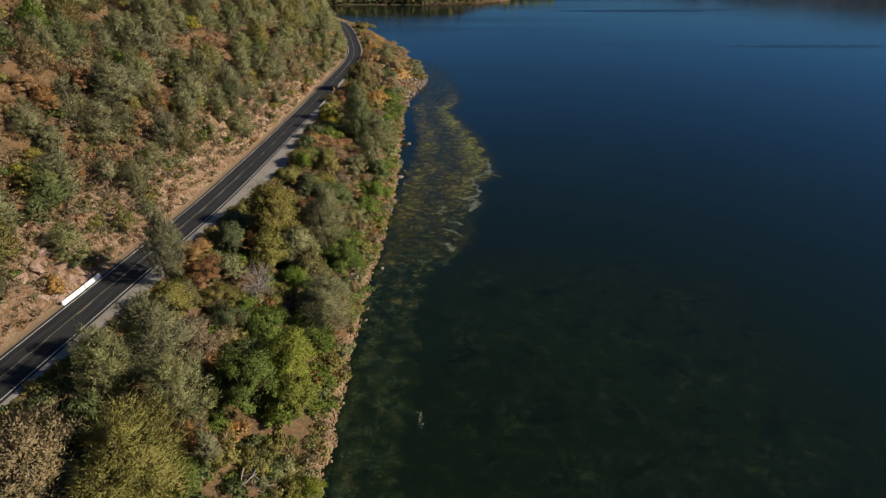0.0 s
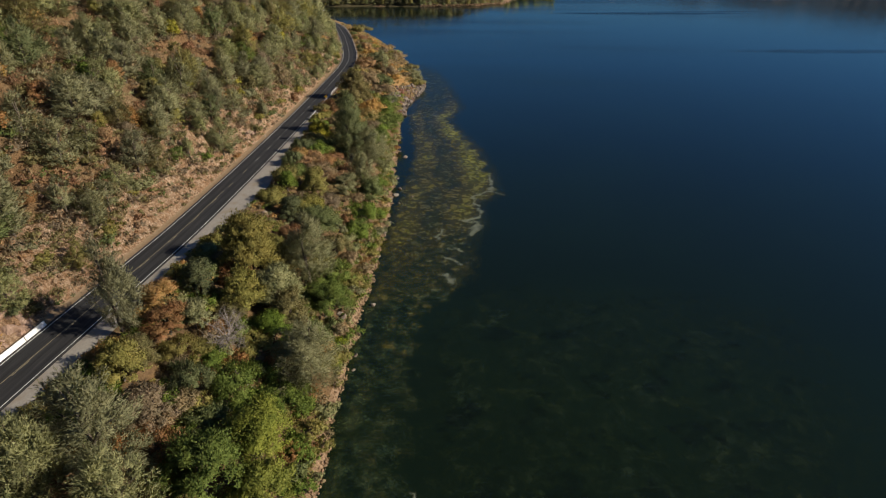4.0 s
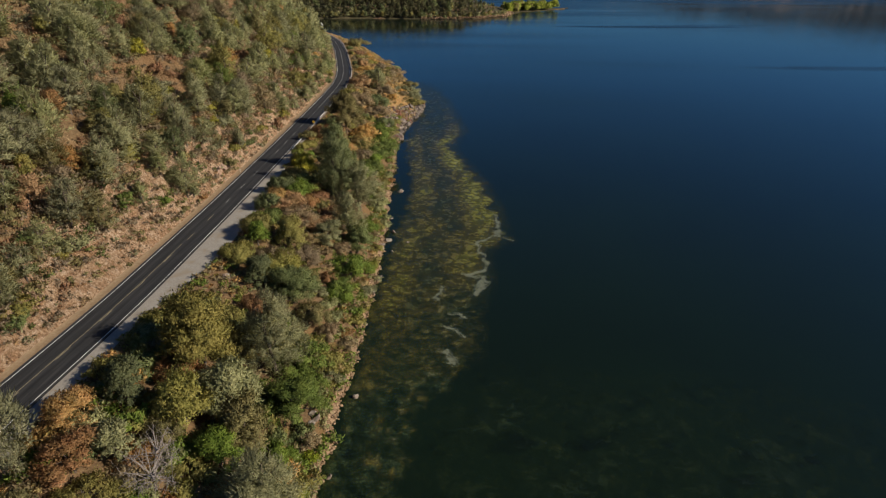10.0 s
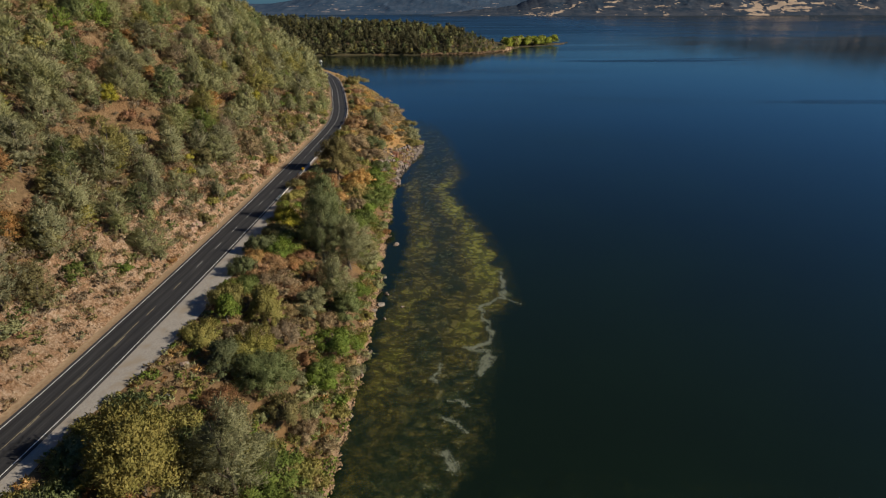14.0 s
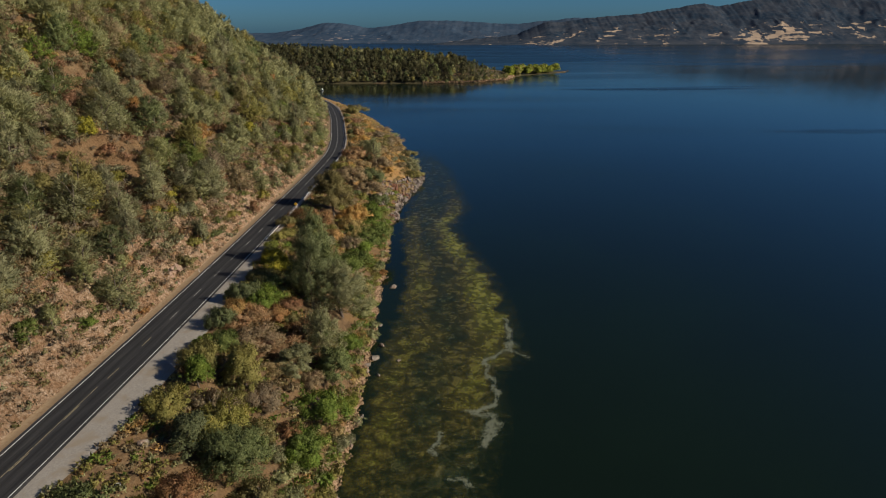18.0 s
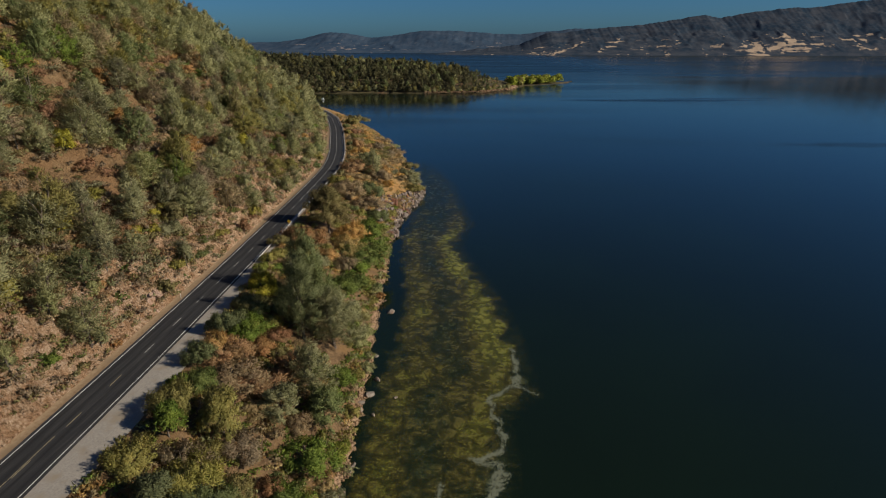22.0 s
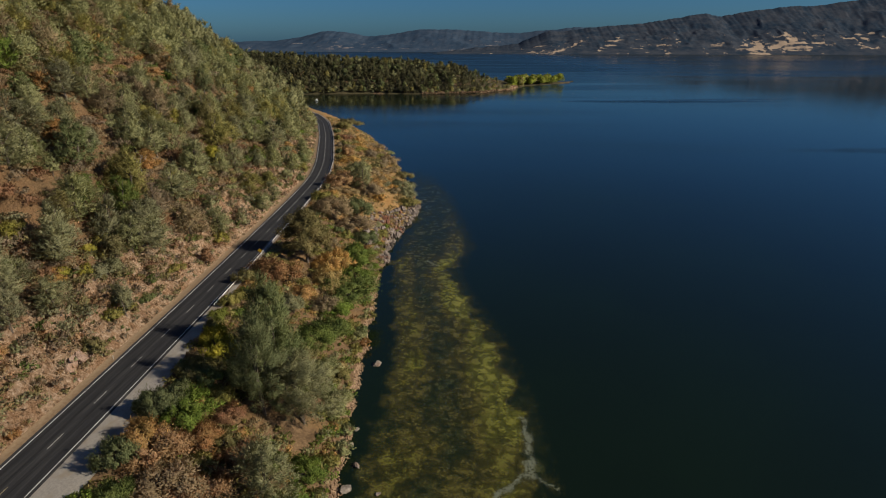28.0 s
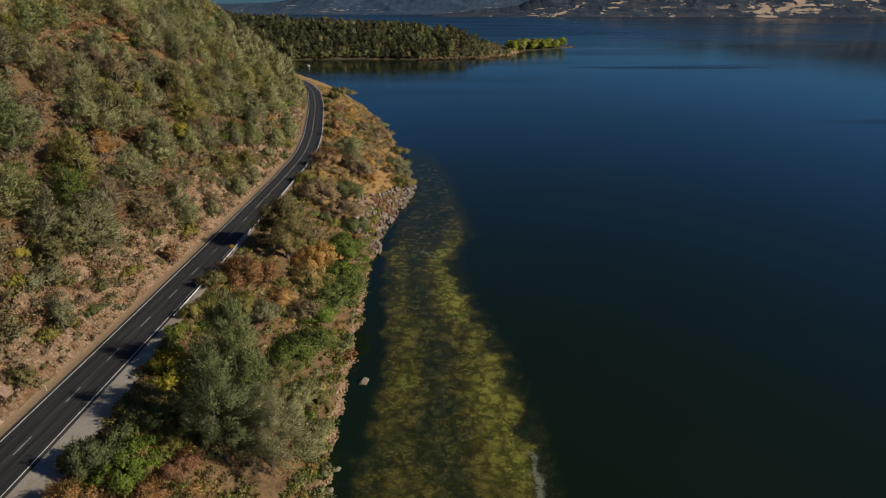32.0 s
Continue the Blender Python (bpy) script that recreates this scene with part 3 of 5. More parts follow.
    for wide, pts in ((1.0, [(33.6, -33.3), (27.9, -38.5), (28.6, -44), (30.6, -49), (30.4, -55), (25.6, -57.6)]), (1.5, [(25.2, -58), (29.5, -58.6), (30.6, -61)]),
                      (1.6, [(30, -60), (28.4, -67)]), (0.7, [(32.5, -30), (34.5, -34), (37.8, -37)]), (1.2, [(33, -18), (33.8, -31)]), (0.9, [(19.6, -64), (19.2, -70)]),
                      (1.5, [(23.0, -90), (24.6, -93.5)]), (1.1, [(22.5, -81), (26, -84)]), (1.0, [(4, 66), (7.5, 62)]), (0.8, [(22.0, -76), (26.5, -77)]), (0.6, [(23, -155), (23.6, -158)])):
        scum = np.maximum(scum, np.exp(-(near_line(X + 0.5 * wavy(X, Y, 5, 49), Y + 0.5 * wavy(X, Y, 5, 50), pts) / wide) ** 2))
    scum = np.maximum(scum, 0.48 * isle)
    keep = (cover + scum > 0.03) & (X > shore_x(Y) + 0.4)
    fs = grid_faces(*X.shape)
    fs = fs[keep.ravel()[fs].any(1)]
    used, inv = np.unique(fs, return_inverse=True)
    v = np.stack([X, Y, np.full(X.shape, 0.02)], 2).reshape(-1, 3)[used]
    me = mesh_of("algae", v, inv.reshape(-1, 4), MAT["algae"], True)
    for k, val in (("cover", cover), ("tone", tone), ("scum", scum)):
        me.attributes.new(k, "FLOAT", "POINT").data.foreach_set("value", val.ravel()[used].astype(np.float32))
    return tagged(new("algae_mats", me), "yellow-green and brown algae mats afloat along the shore", "algae", kind="stuff")


build_algae_sheet()


# ---- plants ----
def unit(v):
    return v / np.maximum(np.linalg.norm(v, axis=-1, keepdims=True), 1e-6)


def sprays(rng, pos, out, size, long=1.2, way=None):
    """A pointed leaf spray at every point, facing roughly outwards or along way, and the soft normals of the whole crown."""
    n = len(pos)
    nrm = unit(out + rng.normal(0, 0.6, (n, 3)))
    if way is None:
        u = unit(np.cross(nrm, rng.normal(0, 1, (n, 3))) + np.array((0, 0, 0.1)))
    else:
        u = unit(way + rng.normal(0, 0.28, (n, 3)))
    v = unit(np.cross(nrm, u))
    v = np.where(((np.cross(u, v) * out).sum(1) < 0)[:, None], -v, v)
    s = size * rng.uniform(0.6, 1.4, (n, 1))
    tri = np.stack([pos + u * s * long * 0.6, pos - u * s * long * 0.4 + v * s * 0.5, pos - u * s * long * 0.4 - v * s * 0.5], 1).reshape(-1, 3)
    return tri, np.repeat(unit(out + rng.normal(0, 0.30, (n, 3))), 3, 0)


def tuft_points(rng, h, r, n):
    """An open pine crown: tufts of needles at the ends of upswept boughs, on one to three leaders."""
    leaders = [(0.0, 0.0, 1.0)] + [(rng.uniform(0, 6.28), rng.uniform(0.25, 0.5), rng.uniform(0.66, 0.95)) for i in range(rng.randint(1, 4))]
    count = int(np.clip(n / 30, 12, 230))
    who = rng.randint(len(leaders), size=count)
    L = np.array(leaders)[who]
    f = rng.uniform(0, 1, count) ** 0.85
    a = rng.uniform(0, 6.283, count)
    wide = r * (0.72 + 0.28 * (len(leaders) == 1)) * np.clip(f / 0.22, 0.45, 1) * np.clip(1 - f ** 1.7, 0, 1) ** 0.62 + 0.05 * r
    off = wide * np.sqrt(rng.uniform(0.12, 1.0, count)) * rng.uniform(0.82, 1.12, count)
    flat = np.stack([np.cos(a), np.sin(a)], 1)
    spot = np.stack([L[:, 1] * r * np.cos(L[:, 0]) + off * flat[:, 0], L[:, 1] * r * np.sin(L[:, 0]) + off * flat[:, 1], h * (0.16 + 0.80 * f * L[:, 2])], 1)
    steep = 0.35 + 0.75 * f ** 1.5
    way = unit(np.concatenate([flat * rng.uniform(0.6, 1.1, (count, 1)), steep[:, None]], 1))
    pick = rng.randint(count, size=n)
    d = unit(rng.normal(0, 1, (n, 3)))
    k = rng.uniform(0.25, 1.0, (n, 1)) ** 0.5
    size = r * (0.10 + 0.55 / math.sqrt(count)) * rng.uniform(0.6, 1.35, (count, 1))[pick]
    pos = spot[pick] + d * k * size + way[pick] * size * rng.uniform(-0.6, 1.1, (n, 1))
    pos[:, 2] = np.maximum(pos[:, 2], 0.05)
    whole = unit((pos - np.array((0, 0, h * 0.38))) * np.array((1, 1, r / h * 1.6)))
    out = unit(0.55 * d + 0.75 * whole + np.array((0, 0, 0.2)))
    return pos, out, spot, unit(way[pick] + 0.7 * d)


def crown_points(rng, kind, h, r, n):
    """Points on a crown, their outward directions, the lobes that carry them and, for a pine, the run of its needles."""
    if kind == "pine":
        return tuft_points(rng, h, r, n)
    p2, p3, p5 = rng.uniform(0, 6.28, 3)

    def reach(a):
        return 1 + 0.18 * np.sin(2 * a + p2) + 0.14 * np.sin(3 * a + p3) + 0.10 * np.sin(5 * a + p5)
    m = 80 if kind == "oak" else 44
    a, f = rng.uniform(0, 6.28, m), rng.uniform(0, 1, m)
    if kind == "oak":
        off = r * np.sqrt(rng.uniform(0.01, 0.72, m)) * (1 - 0.60 * f ** 1.7) * reach(a)
        wide = r * (0.08 + 0.22 * rng.uniform(0, 1, m) ** 1.6) * (1 - 0.25 * off / r)
        L = np.stack([off * np.cos(a), off * np.sin(a), h * (0.22 + 0.62 * f), wide, wide * rng.uniform(0.75, 1.05, m)], 1)
    else:                                         # shrub, from the ground up
        off = r * np.sqrt(rng.uniform(0.01, 0.72, m)) * reach(a)
        wide = r * (0.09 + 0.22 * rng.uniform(0, 1, m) ** 1.6)
        L = np.stack([off * np.cos(a), off * np.sin(a), h * (0.12 + 0.62 * f * (1 - 0.55 * off / r)), wide, np.minimum(wide, h * 0.4)], 1)
    pick = rng.choice(m, n, p=L[:, 3] ** 1.7 / (L[:, 3] ** 1.7).sum())
    d = unit(rng.normal(0, 1, (n, 3)))
    d[:, 2] = np.where(d[:, 2] < -0.25, -d[:, 2], d[:, 2])
    k = np.clip(rng.normal(0.86, 0.30, (n, 1)), 0.2, 1.7)
    c = L[pick]
    pos = c[:, :3] + d * np.stack([c[:, 3], c[:, 3], c[:, 4]], 1) * k
    pos[:, 2] = np.maximum(pos[:, 2], 0.05)
    out = unit(0.8 * d + 0.7 * unit((pos - np.array((0, 0, h * 0.35))) * np.array((1, 1, 1.2 * r / h))) + np.array((0, 0, 0.2)))
    return pos, out, L, unit(d + np.array((0, 0, 0.5)) + 0.5 * rng.normal(0, 1, (n, 3)))


def tubes(paths, sides=5):
    """Tapered limbs: lists of (point, radius)."""
    vs, fs, n0 = [], [], 0
    for path in paths:
        for p, rad in path:
            for k in range(sides):
                a = 6.283 * k / sides
                vs.append((p[0] + rad * math.cos(a), p[1] + rad * math.sin(a), p[2]))
        for i in range(len(path) - 1):
            for k in range(sides):
                a, b = n0 + i * sides + k, n0 + i * sides + (k + 1) % sides
                fs.append((a, b, b + sides, a + sides))
        n0 += len(path) * sides
    return np.array(vs), np.array(fs)


def trunk_mesh(rng, kind, h, r, lobes, mat, limbs=7):
    base = 0.018 * h + 0.06
    lean = rng.normal(0, 0.04 * h, 2)
    top = np.array((lean[0], lean[1], h * (0.86 if kind == "pine" else 0.6)))
    stem = [(np.array((0, 0, -0.8)), base * 1.3), (np.array((0.0, 0, 0.1)), base * 1.1), (top * 0.35, base * 0.85), (top * 0.7 + np.array((0.1, -0.1, 0)), base * 0.55), (top, base * 0.18)]
    paths = [stem]
    for i in rng.choice(len(lobes), min(limbs, len(lobes)), replace=False):
        end = lobes[i, :3]
        a = top * min(0.75, max(0.12, end[2] / h * 0.75))
        mid = (a + end) / 2 + np.array((0, 0, 0.04 * h))
        paths.append([(a, base * 0.5), (mid, base * 0.33), (end, base * 0.1)])
    v, f = tubes(paths)
    return mesh_of("trunk", v, f, mat)


def plant_meshes(kind, colour, h, r, n, leaf, seed):
    rng = np.random.RandomState(seed)
    pos, out, L, way = crown_points(rng, kind, h, r, n)
    q, soft = sprays(rng, pos, out, leaf * (0.46 if kind == "pine" else 0.8), 4.4 if kind == "pine" else 1.9, way)
    crown = mesh_of("crown", q, np.arange(len(q)).reshape(-1, 3), LEAF[colour], True, None, soft)
    return crown, trunk_mesh(rng, kind, h, r, L, MAT["bark"])


WORDS = {"grey": "grey-green", "olive": "olive-green", "green": "green", "fresh": "bright yellow-green", "dark": "dark green", "orange": "orange autumn",
         "rust": "rust-red", "yellow": "yellowing", "mustard": "olive-yellow", "tan": "dry straw-coloured", "brown": "bare grey-brown"}
KIND = {"pine": ("pine_tree", "foothill pine with open feathery crown"), "oak": ("oak_tree", "oak with rounded uneven crown"), "shrub": ("shrub", "shrub on dry ground")}
STORE = {}


def plant(kind, colour, x, y, h, r, seed=0, turn=None, most=4.0, group=""):
    """One tree or shrub rooted at x, y. Shapes are shared between alike plants and scaled."""
    var = seed % (4 if kind != "shrub" else 3)
    size = {"pine": (10.0, 4.0), "oak": (6.6, 4.0), "shrub": (2.2, 1.9)}[kind]
    count, leaf = {"pine": (6200, 0.235), "oak": (6200, 0.235), "shrub": (2200, 0.165)}[kind]
    fine = next(f for f in (0.5, 1.0, 2.0, 4.0) if f >= min(most, (r / size[1]) ** 2 * 0.85))
    key = (kind, colour, var, fine)
    if key not in STORE:
        STORE[key] = plant_meshes(kind, colour, *size, int(count * fine), leaf / fine ** 0.46, 100 * var + len(kind))
    crown, stem = STORE[key]
    name, what = KIND[kind]
    ob = new(name)
    turn = (seed * 77) % 360 if turn is None else turn
    ob.matrix_world = pose(x, y, float(ground(x, y)) - 0.05, 0, 0, turn) @ Matrix.Diagonal((r / size[1] * (0.82 + 0.36 * ((seed * 37) % 11) / 10), r / size[1] * (0.85 + 0.3 * ((seed * 53) % 7) / 6), h / size[0], 1))
    tagged(ob, f"{WORDS[colour]} {what}", "shrub" if kind == "shrub" else "tree", group)
    part("trunk", stem, ob)
    part("crown", crown, ob)
    return ob


def woods(name, spots, label, mat_of, seed, per=150, leaf=0.6):
    """Many far plants as one mesh: spots of (x, y, z or None, height, radius, colour index, kind)."""
    rng = np.random.RandomState(seed)
    zs = ground(np.array([s[0] for s in spots]), np.array([s[1] for s in spots]))
    qs, ns, ix = [], [], []
    for (x, y, z, h, r, c, kind), land in zip(spots, zs):
        z = land if z is None else z
        n = max(30, int(per * (r / 3.5) ** 1.5))
        pos, out, L, way = crown_points(rng, kind, h, r, n)
        q, soft = sprays(rng, pos, out, leaf * (0.75 + 0.25 * r / 3.5) * (0.5 if kind == "pine" else 0.8), 4.4 if kind == "pine" else 1.9, way)
        qs.append(q + np.array((x, y, z)))
        ns.append(soft)
        ix.append(np.full(n, c))
    q = np.concatenate(qs)
    me = mesh_of(name, q, np.arange(len(q)).reshape(-1, 3), [LEAF[k] for k in mat_of], True, np.concatenate(ix), np.concatenate(ns))
    return tagged(new(name, me), label, "woods", kind="stuff")


# hillside
rng = np.random.RandomState(4)
COLS = ["grey", "olive", "green", "dark", "orange", "rust", "yellow", "brown"]


def scatter(rng, y0, y1, d0, d1, spacing, size, seed):
    """Spread spots over the hillside, by distance d uphill of the road, each with a value of slow unevenness."""
    Y, D = [a.ravel() for a in np.meshgrid(np.arange(y0, y1, spacing), np.arange(d0, d1, spacing), indexing="ij")]
    Y, D = Y + rng.uniform(-0.55, 0.55, Y.shape) * spacing, D + rng.uniform(-0.55, 0.55, D.shape) * spacing
    X = road_x(Y) - 3.9 - D
    return list(zip(X.tolist(), Y.tolist(), D.tolist(), wavy(X, Y, size, seed).tolist()))


CLEAR = [(-71, 33, 6.5), (-51.3, -0.4, 3), (-55.5, -6.5, 4), (-49.3, -6.2, 3), (-48, -61.7, 3.5), (-50.6, -72.4, 4), (-62.5, 0.8, 3), (-107, 105, 6), (-102, 110, 5), (-128, 280, 8), (-65.7, -117.4, 3.5), (-62.3, -126, 3.5), (-58.8, -115, 4), (-66, -110, 3), (-72.4, -105, 4.5), (-70.7, -12.4, 3.5), (-58.5, -17, 4.5), (-52.5, -113, 4), (-50, -104, 3.5), (-60.8, -7.5, 5)]
singles, near, rest, hid = [], [], [], []


def settle(kind, colour, x, y, d, h, r):
    if d < 52 and -150 < y < 140:
        singles.append((kind, COLS[colour], x, y, h, r))
    else:
        (hid if y < -100 - 0.9 * (x + 100) else near if d < 110 and y < 220 else rest).append((x, y, None, h, r, colour, kind))


for x, y, d, bare in scatter(rng, -240, 430, 7.5, 215, 8.3, 30, 9):               # pines
    if any(math.hypot(x - a, y - b) < 0.85 * c for a, b, c in CLEAR) or rng.uniform() > 0.86 + 0.30 * bare:
        continue
    h = rng.uniform(8.5, 14.5) * (0.72 if d < 11 else 0.9 if d < 16 else 1)
    settle("pine", rng.choice(8, p=[0.70, 0.13, 0.02, 0.08, 0, 0, 0, 0.07]), x, y, d, h, h * rng.uniform(0.38, 0.50))
for x, y, d, bare in scatter(rng, -240, 430, 6, 215, 7.4, 22, 19):                # oaks and bushes in the gaps
    if any(math.hypot(x - a, y - b) < 0.4 * c for a, b, c in CLEAR) or rng.uniform() > 0.80 - 0.25 * bare:
        continue
    kind = "oak" if rng.uniform() < (0.6 if d > 13 else 0.25) else "shrub"
    h = rng.uniform(3.5, 7.5) if kind == "oak" else rng.uniform(1.6, 3.6)
    r = h * (rng.uniform(0.5, 0.66) if kind == "oak" else rng.uniform(0.7, 1.0))
    settle(kind, rng.choice(8, p=[0.14, 0.30, 0.09, 0.05, 0.11, 0.09, 0.11, 0.11]), x, y, d, h, r)
for i, (kind, colour, x, y, h, r) in enumerate(singles):
    plant(kind, colour, x, y, h, r, i, most=1.0, group="trees on the hillside")
for i, (kind, colour, x, y, h, r) in enumerate((("shrub", "green", -51.3, -0.4, 2.2, 1.9), ("oak", "grey", -55.5, -6.5, 5.0, 3.2), ("shrub", "dark", -49.3, -6.2, 2.2, 1.7),
                                                ("shrub", "green", -48, -61.7, 2.4, 2.0), ("oak", "green", -50.6, -72.4, 4.2, 3.0), ("shrub", "yellow", -62.5, 0.8, 2.4, 2.2),
                                                ("shrub", "yellow", -59.5, -4.5, 2.0, 1.9), ("oak", "orange", -107, 105, 4.5, 5.0), ("oak", "orange", -102, 110, 4.0, 4.0),
                                                ("oak", "orange", -128, 280, 5.0, 7.0), ("shrub", "rust", -64, 22, 2.5, 2.6), ("shrub", "orange", -61, 27, 2.2, 2.2),
                                                ("shrub", "yellow", -65.7, -117.4, 3.0, 2.6), ("oak", "yellow", -62.3, -126, 4.6, 2.8), ("shrub", "rust", -58.8, -115, 2.4, 3.2), ("shrub", "yellow", -66, -110, 2.8, 2.2),
                                                ("oak", "orange", -72.4, -105, 4.6, 3.6), ("shrub", "yellow", -70.7, -12.4, 3.2, 2.6), ("shrub", "orange", -59.3, -19, 2.2, 2.6), ("shrub", "yellow", -57.4, -12.5, 2.4, 2.0),
                                                ("pine", "grey", -52.5, -113, 8.0, 3.0), ("pine", "grey", -50, -104, 7.0, 2.6), ("shrub", "yellow", -61.3, -6.1, 2.6, 2.4), ("shrub", "dark", -46.6, -137.5, 2.6, 2.4))):
    plant(kind, colour, x, y, h, r, i + 3, group="trees on the hillside")
woods("hillside_woods", near, "mixed pines and oaks covering the hillside", COLS, 6, 1400, 0.31)
woods("upper_woods", rest, "mixed pines and oaks covering the upper hillside", COLS, 7, 260, 0.82)
woods("back_woods", hid, "mixed pines and oaks on the hillside behind", COLS, 8, 60, 1.6)

# bank between road and lake
TAKEN = []


def P(kind, colour, x, y, h, r):
    TAKEN.append((x, y, r))
    tall = 1.5 if x - float(road_x(y)) - 3.9 - float(np.interp(y, YS, SHOULDER)) < 5.5 and y < 0 else 1.2
    plant(kind, colour, x, y, h * tall, r * 1.12, len(TAKEN), group="plants on the bank")


P("oak", "mustard", -26.8, 34.5, 13.2, 7.4)
P("shrub", "rust", -30.1, 17.2, 6.3, 5.5)
P("shrub", "green", -16.5, 50.2, 5.8, 5.9)
P("shrub", "green", -14.8, 37.1, 5.3, 5.5)
P("shrub", "green", -12.7, 23.6, 6.6, 6.9)
P("shrub", "green", -13.5, 13.1, 4.7, 4.8)
P("shrub", "green", -12.9, 0.6, 5.6, 5.7)
P("shrub", "green", -13.6, -4.3, 4.1, 4.3)
P("shrub", "olive", -10.9, 7.3, 3.7, 3.5)
P("shrub", "olive", -14.1, 60.8, 3.7, 3.5)
P("shrub", "dark", -18.3, 68.3, 4.3, 4.1)
P("shrub", "orange", -20.2, 37.2, 6.4, 5.5)
P("shrub", "tan", -19.0, 26.0, 5.6, 5.3)
P("shrub", "brown", -15.4, 12.6, 4.4, 4.2)
P("shrub", "orange", -21.4, 13.8, 3.6, 3.4)
P("shrub", "tan", -23.9, 73.6, 5.5, 6.5)
P("shrub", "tan", -31.8, 79.4, 6.8, 7.2)
P("shrub", "olive", -37.7, 89.5, 4.7, 5.0)
P("shrub", "orange", -36.3, 114.4, 5.8, 6.1)
P("shrub", "dark", -25.4, 89.6, 6.4, 5.5)
P("shrub", "grey", -35.5, 137.0, 7.1, 5.2)
P("shrub", "yellow", -27.3, -20.3, 4.6, 4.4)
P("shrub", "olive", -34.9, 11.8, 3.0, 2.9)
P("shrub", "olive", -31.9, 1.6, 2.8, 2.7)
P("shrub", "olive", -33.4, -1.2, 2.3, 2.2)
P("shrub", "fresh", -32.2, -8.8, 1.9, 2.0)
P("shrub", "olive", -31.1, -13.0, 2.2, 2.1)
P("shrub", "brown", -28.6, -23.6, 2.2, 2.4)
P("shrub", "olive", -27.6, -30.0, 2.7, 2.5)
P("shrub", "olive", -25.6, -25.6, 2.2, 2.1)
P("shrub", "olive", -26.6, 5.4, 3.5, 3.3)
P("shrub", "grey", -21.8, 4.5, 3.7, 3.5)
P("shrub", "brown", -27.0, -0.6, 2.7, 2.9)
P("pine", "dark", -17.9, -18.2, 17.6, 4.9)
P("pine", "dark", -14.1, -31.2, 18.3, 5.6)
P("pine", "grey", -7.8, -29.4, 12.4, 6.6)
P("pine", "dark", -13.7, -23.2, 14.6, 4.7)
P("shrub", "grey", -9.3, -12.8, 3.5, 3.3)
P("shrub", "olive", -6.5, -11.6, 3.3, 3.1)
P("shrub", "grey", -4.9, -20.3, 3.7, 3.5)
P("shrub", "olive", -14.0, -8.1, 3.3, 3.2)
P("shrub", "dark", -27.0, -40.7, 4.2, 3.4)
P("shrub", "rust", -23.4, -43.0, 2.7, 2.5)
P("shrub", "dark", -26.3, -40.6, 3.5, 3.3)
P("shrub", "green", -22.2, -40.0, 4.7, 4.1)
P("shrub", "dark", -28.6, -41.7, 2.2, 2.1)
P("shrub", "olive", -26.4, -28.9, 3.2, 3.1)
P("shrub", "rust", -19.1, -43.6, 4.2, 3.4)
P("shrub", "orange", -23.3, -49.7, 3.9, 4.5)
P("shrub", "tan", -19.1, -54.5, 3.9, 5.7)
P("shrub", "orange", -15.1, -55.1, 3.1, 5.1)
P("shrub", "tan", -12.3, -58.4, 2.2, 3.6)
P("shrub", "orange", -24.9, -48.5, 3.2, 3.8)
P("shrub", "rust", -12.7, -45.2, 3.7, 3.5)
P("shrub", "olive", -15.6, -42.8, 3.2, 3.1)
P("shrub", "dark", -26.2, -52.4, 3.8, 3.0)
P("shrub", "green", -22.7, -59.6, 3.5, 2.8)
P("shrub", "green", -26.2, -60.3, 2.4, 2.3)
P("shrub", "olive", -23.8, -66.6, 4.2, 3.6)
P("oak", "green", -21.4, -72.4, 4.9, 3.2)
P("oak", "olive", -15.5, -67.3, 7.1, 4.9)
P("shrub", "brown", -12.0, -69.9, 3.5, 3.7)
P("oak", "grey", -9.1, -58.9, 6.0, 4.2)
P("pine", "grey", -6.4, -49.7, 10.7, 4.5)
P("shrub", "green", -3.6, -41.5, 3.6, 3.5)
P("oak", "dark", -3.2, -53.8, 6.5, 5.0)
P("shrub", "green", -3.0, -65.4, 5.1, 5.4)
P("shrub", "fresh", 1.1, -60.2, 2.0, 2.2)
P("shrub", "rust", -5.3, -74.2, 1.8, 2.1)
P("shrub", "brown", -17.5, -76.5, 4.5, 4.3)
P("shrub", "olive", -23.3, -79.2, 3.1, 3.3)
P("oak", "dark", -16.4, -84.4, 6.0, 4.6)
P("shrub", "olive", -15.4, -74.2, 3.1, 2.9)
P("shrub", "olive", -9.2, -78.5, 2.7, 2.9)
P("shrub", "green", -10.2, -82.5, 3.5, 3.7)
P("shrub", "tan", 0.8, -68.2, 2.1, 2.3)
P("shrub", "grey", 2.5, -70.9, 2.3, 2.5)
P("shrub", "green", -2.3, -76.7, 4.3, 4.1)
P("shrub", "grey", -6.7, -80.1, 2.4, 2.3)
P("shrub", "tan", -6.3, -58.4, 2.3, 2.7)
P("shrub", "olive", 0.2, -48.1, 1.9, 2.3)
P("oak", "mustard", -15.6, -112.2, 11.9, 5.9)
P("oak", "mustard", -11.2, -108.6, 7.3, 3.6)
P("pine", "grey", -5.4, -107.6, 15.0, 5.7)
P("oak", "grey", -8.6, -119.0, 7.6, 4.9)
P("oak", "olive", -13.0, -124.1, 7.6, 4.9)
P("oak", "olive", -4.6, -123.3, 6.9, 4.8)
P("shrub", "rust", -17.3, -117.5, 5.2, 4.5)
P("oak", "dark", -21.7, -122.8, 5.9, 3.9)
P("oak", "orange", -26.5, -129.0, 3.2, 4.1)
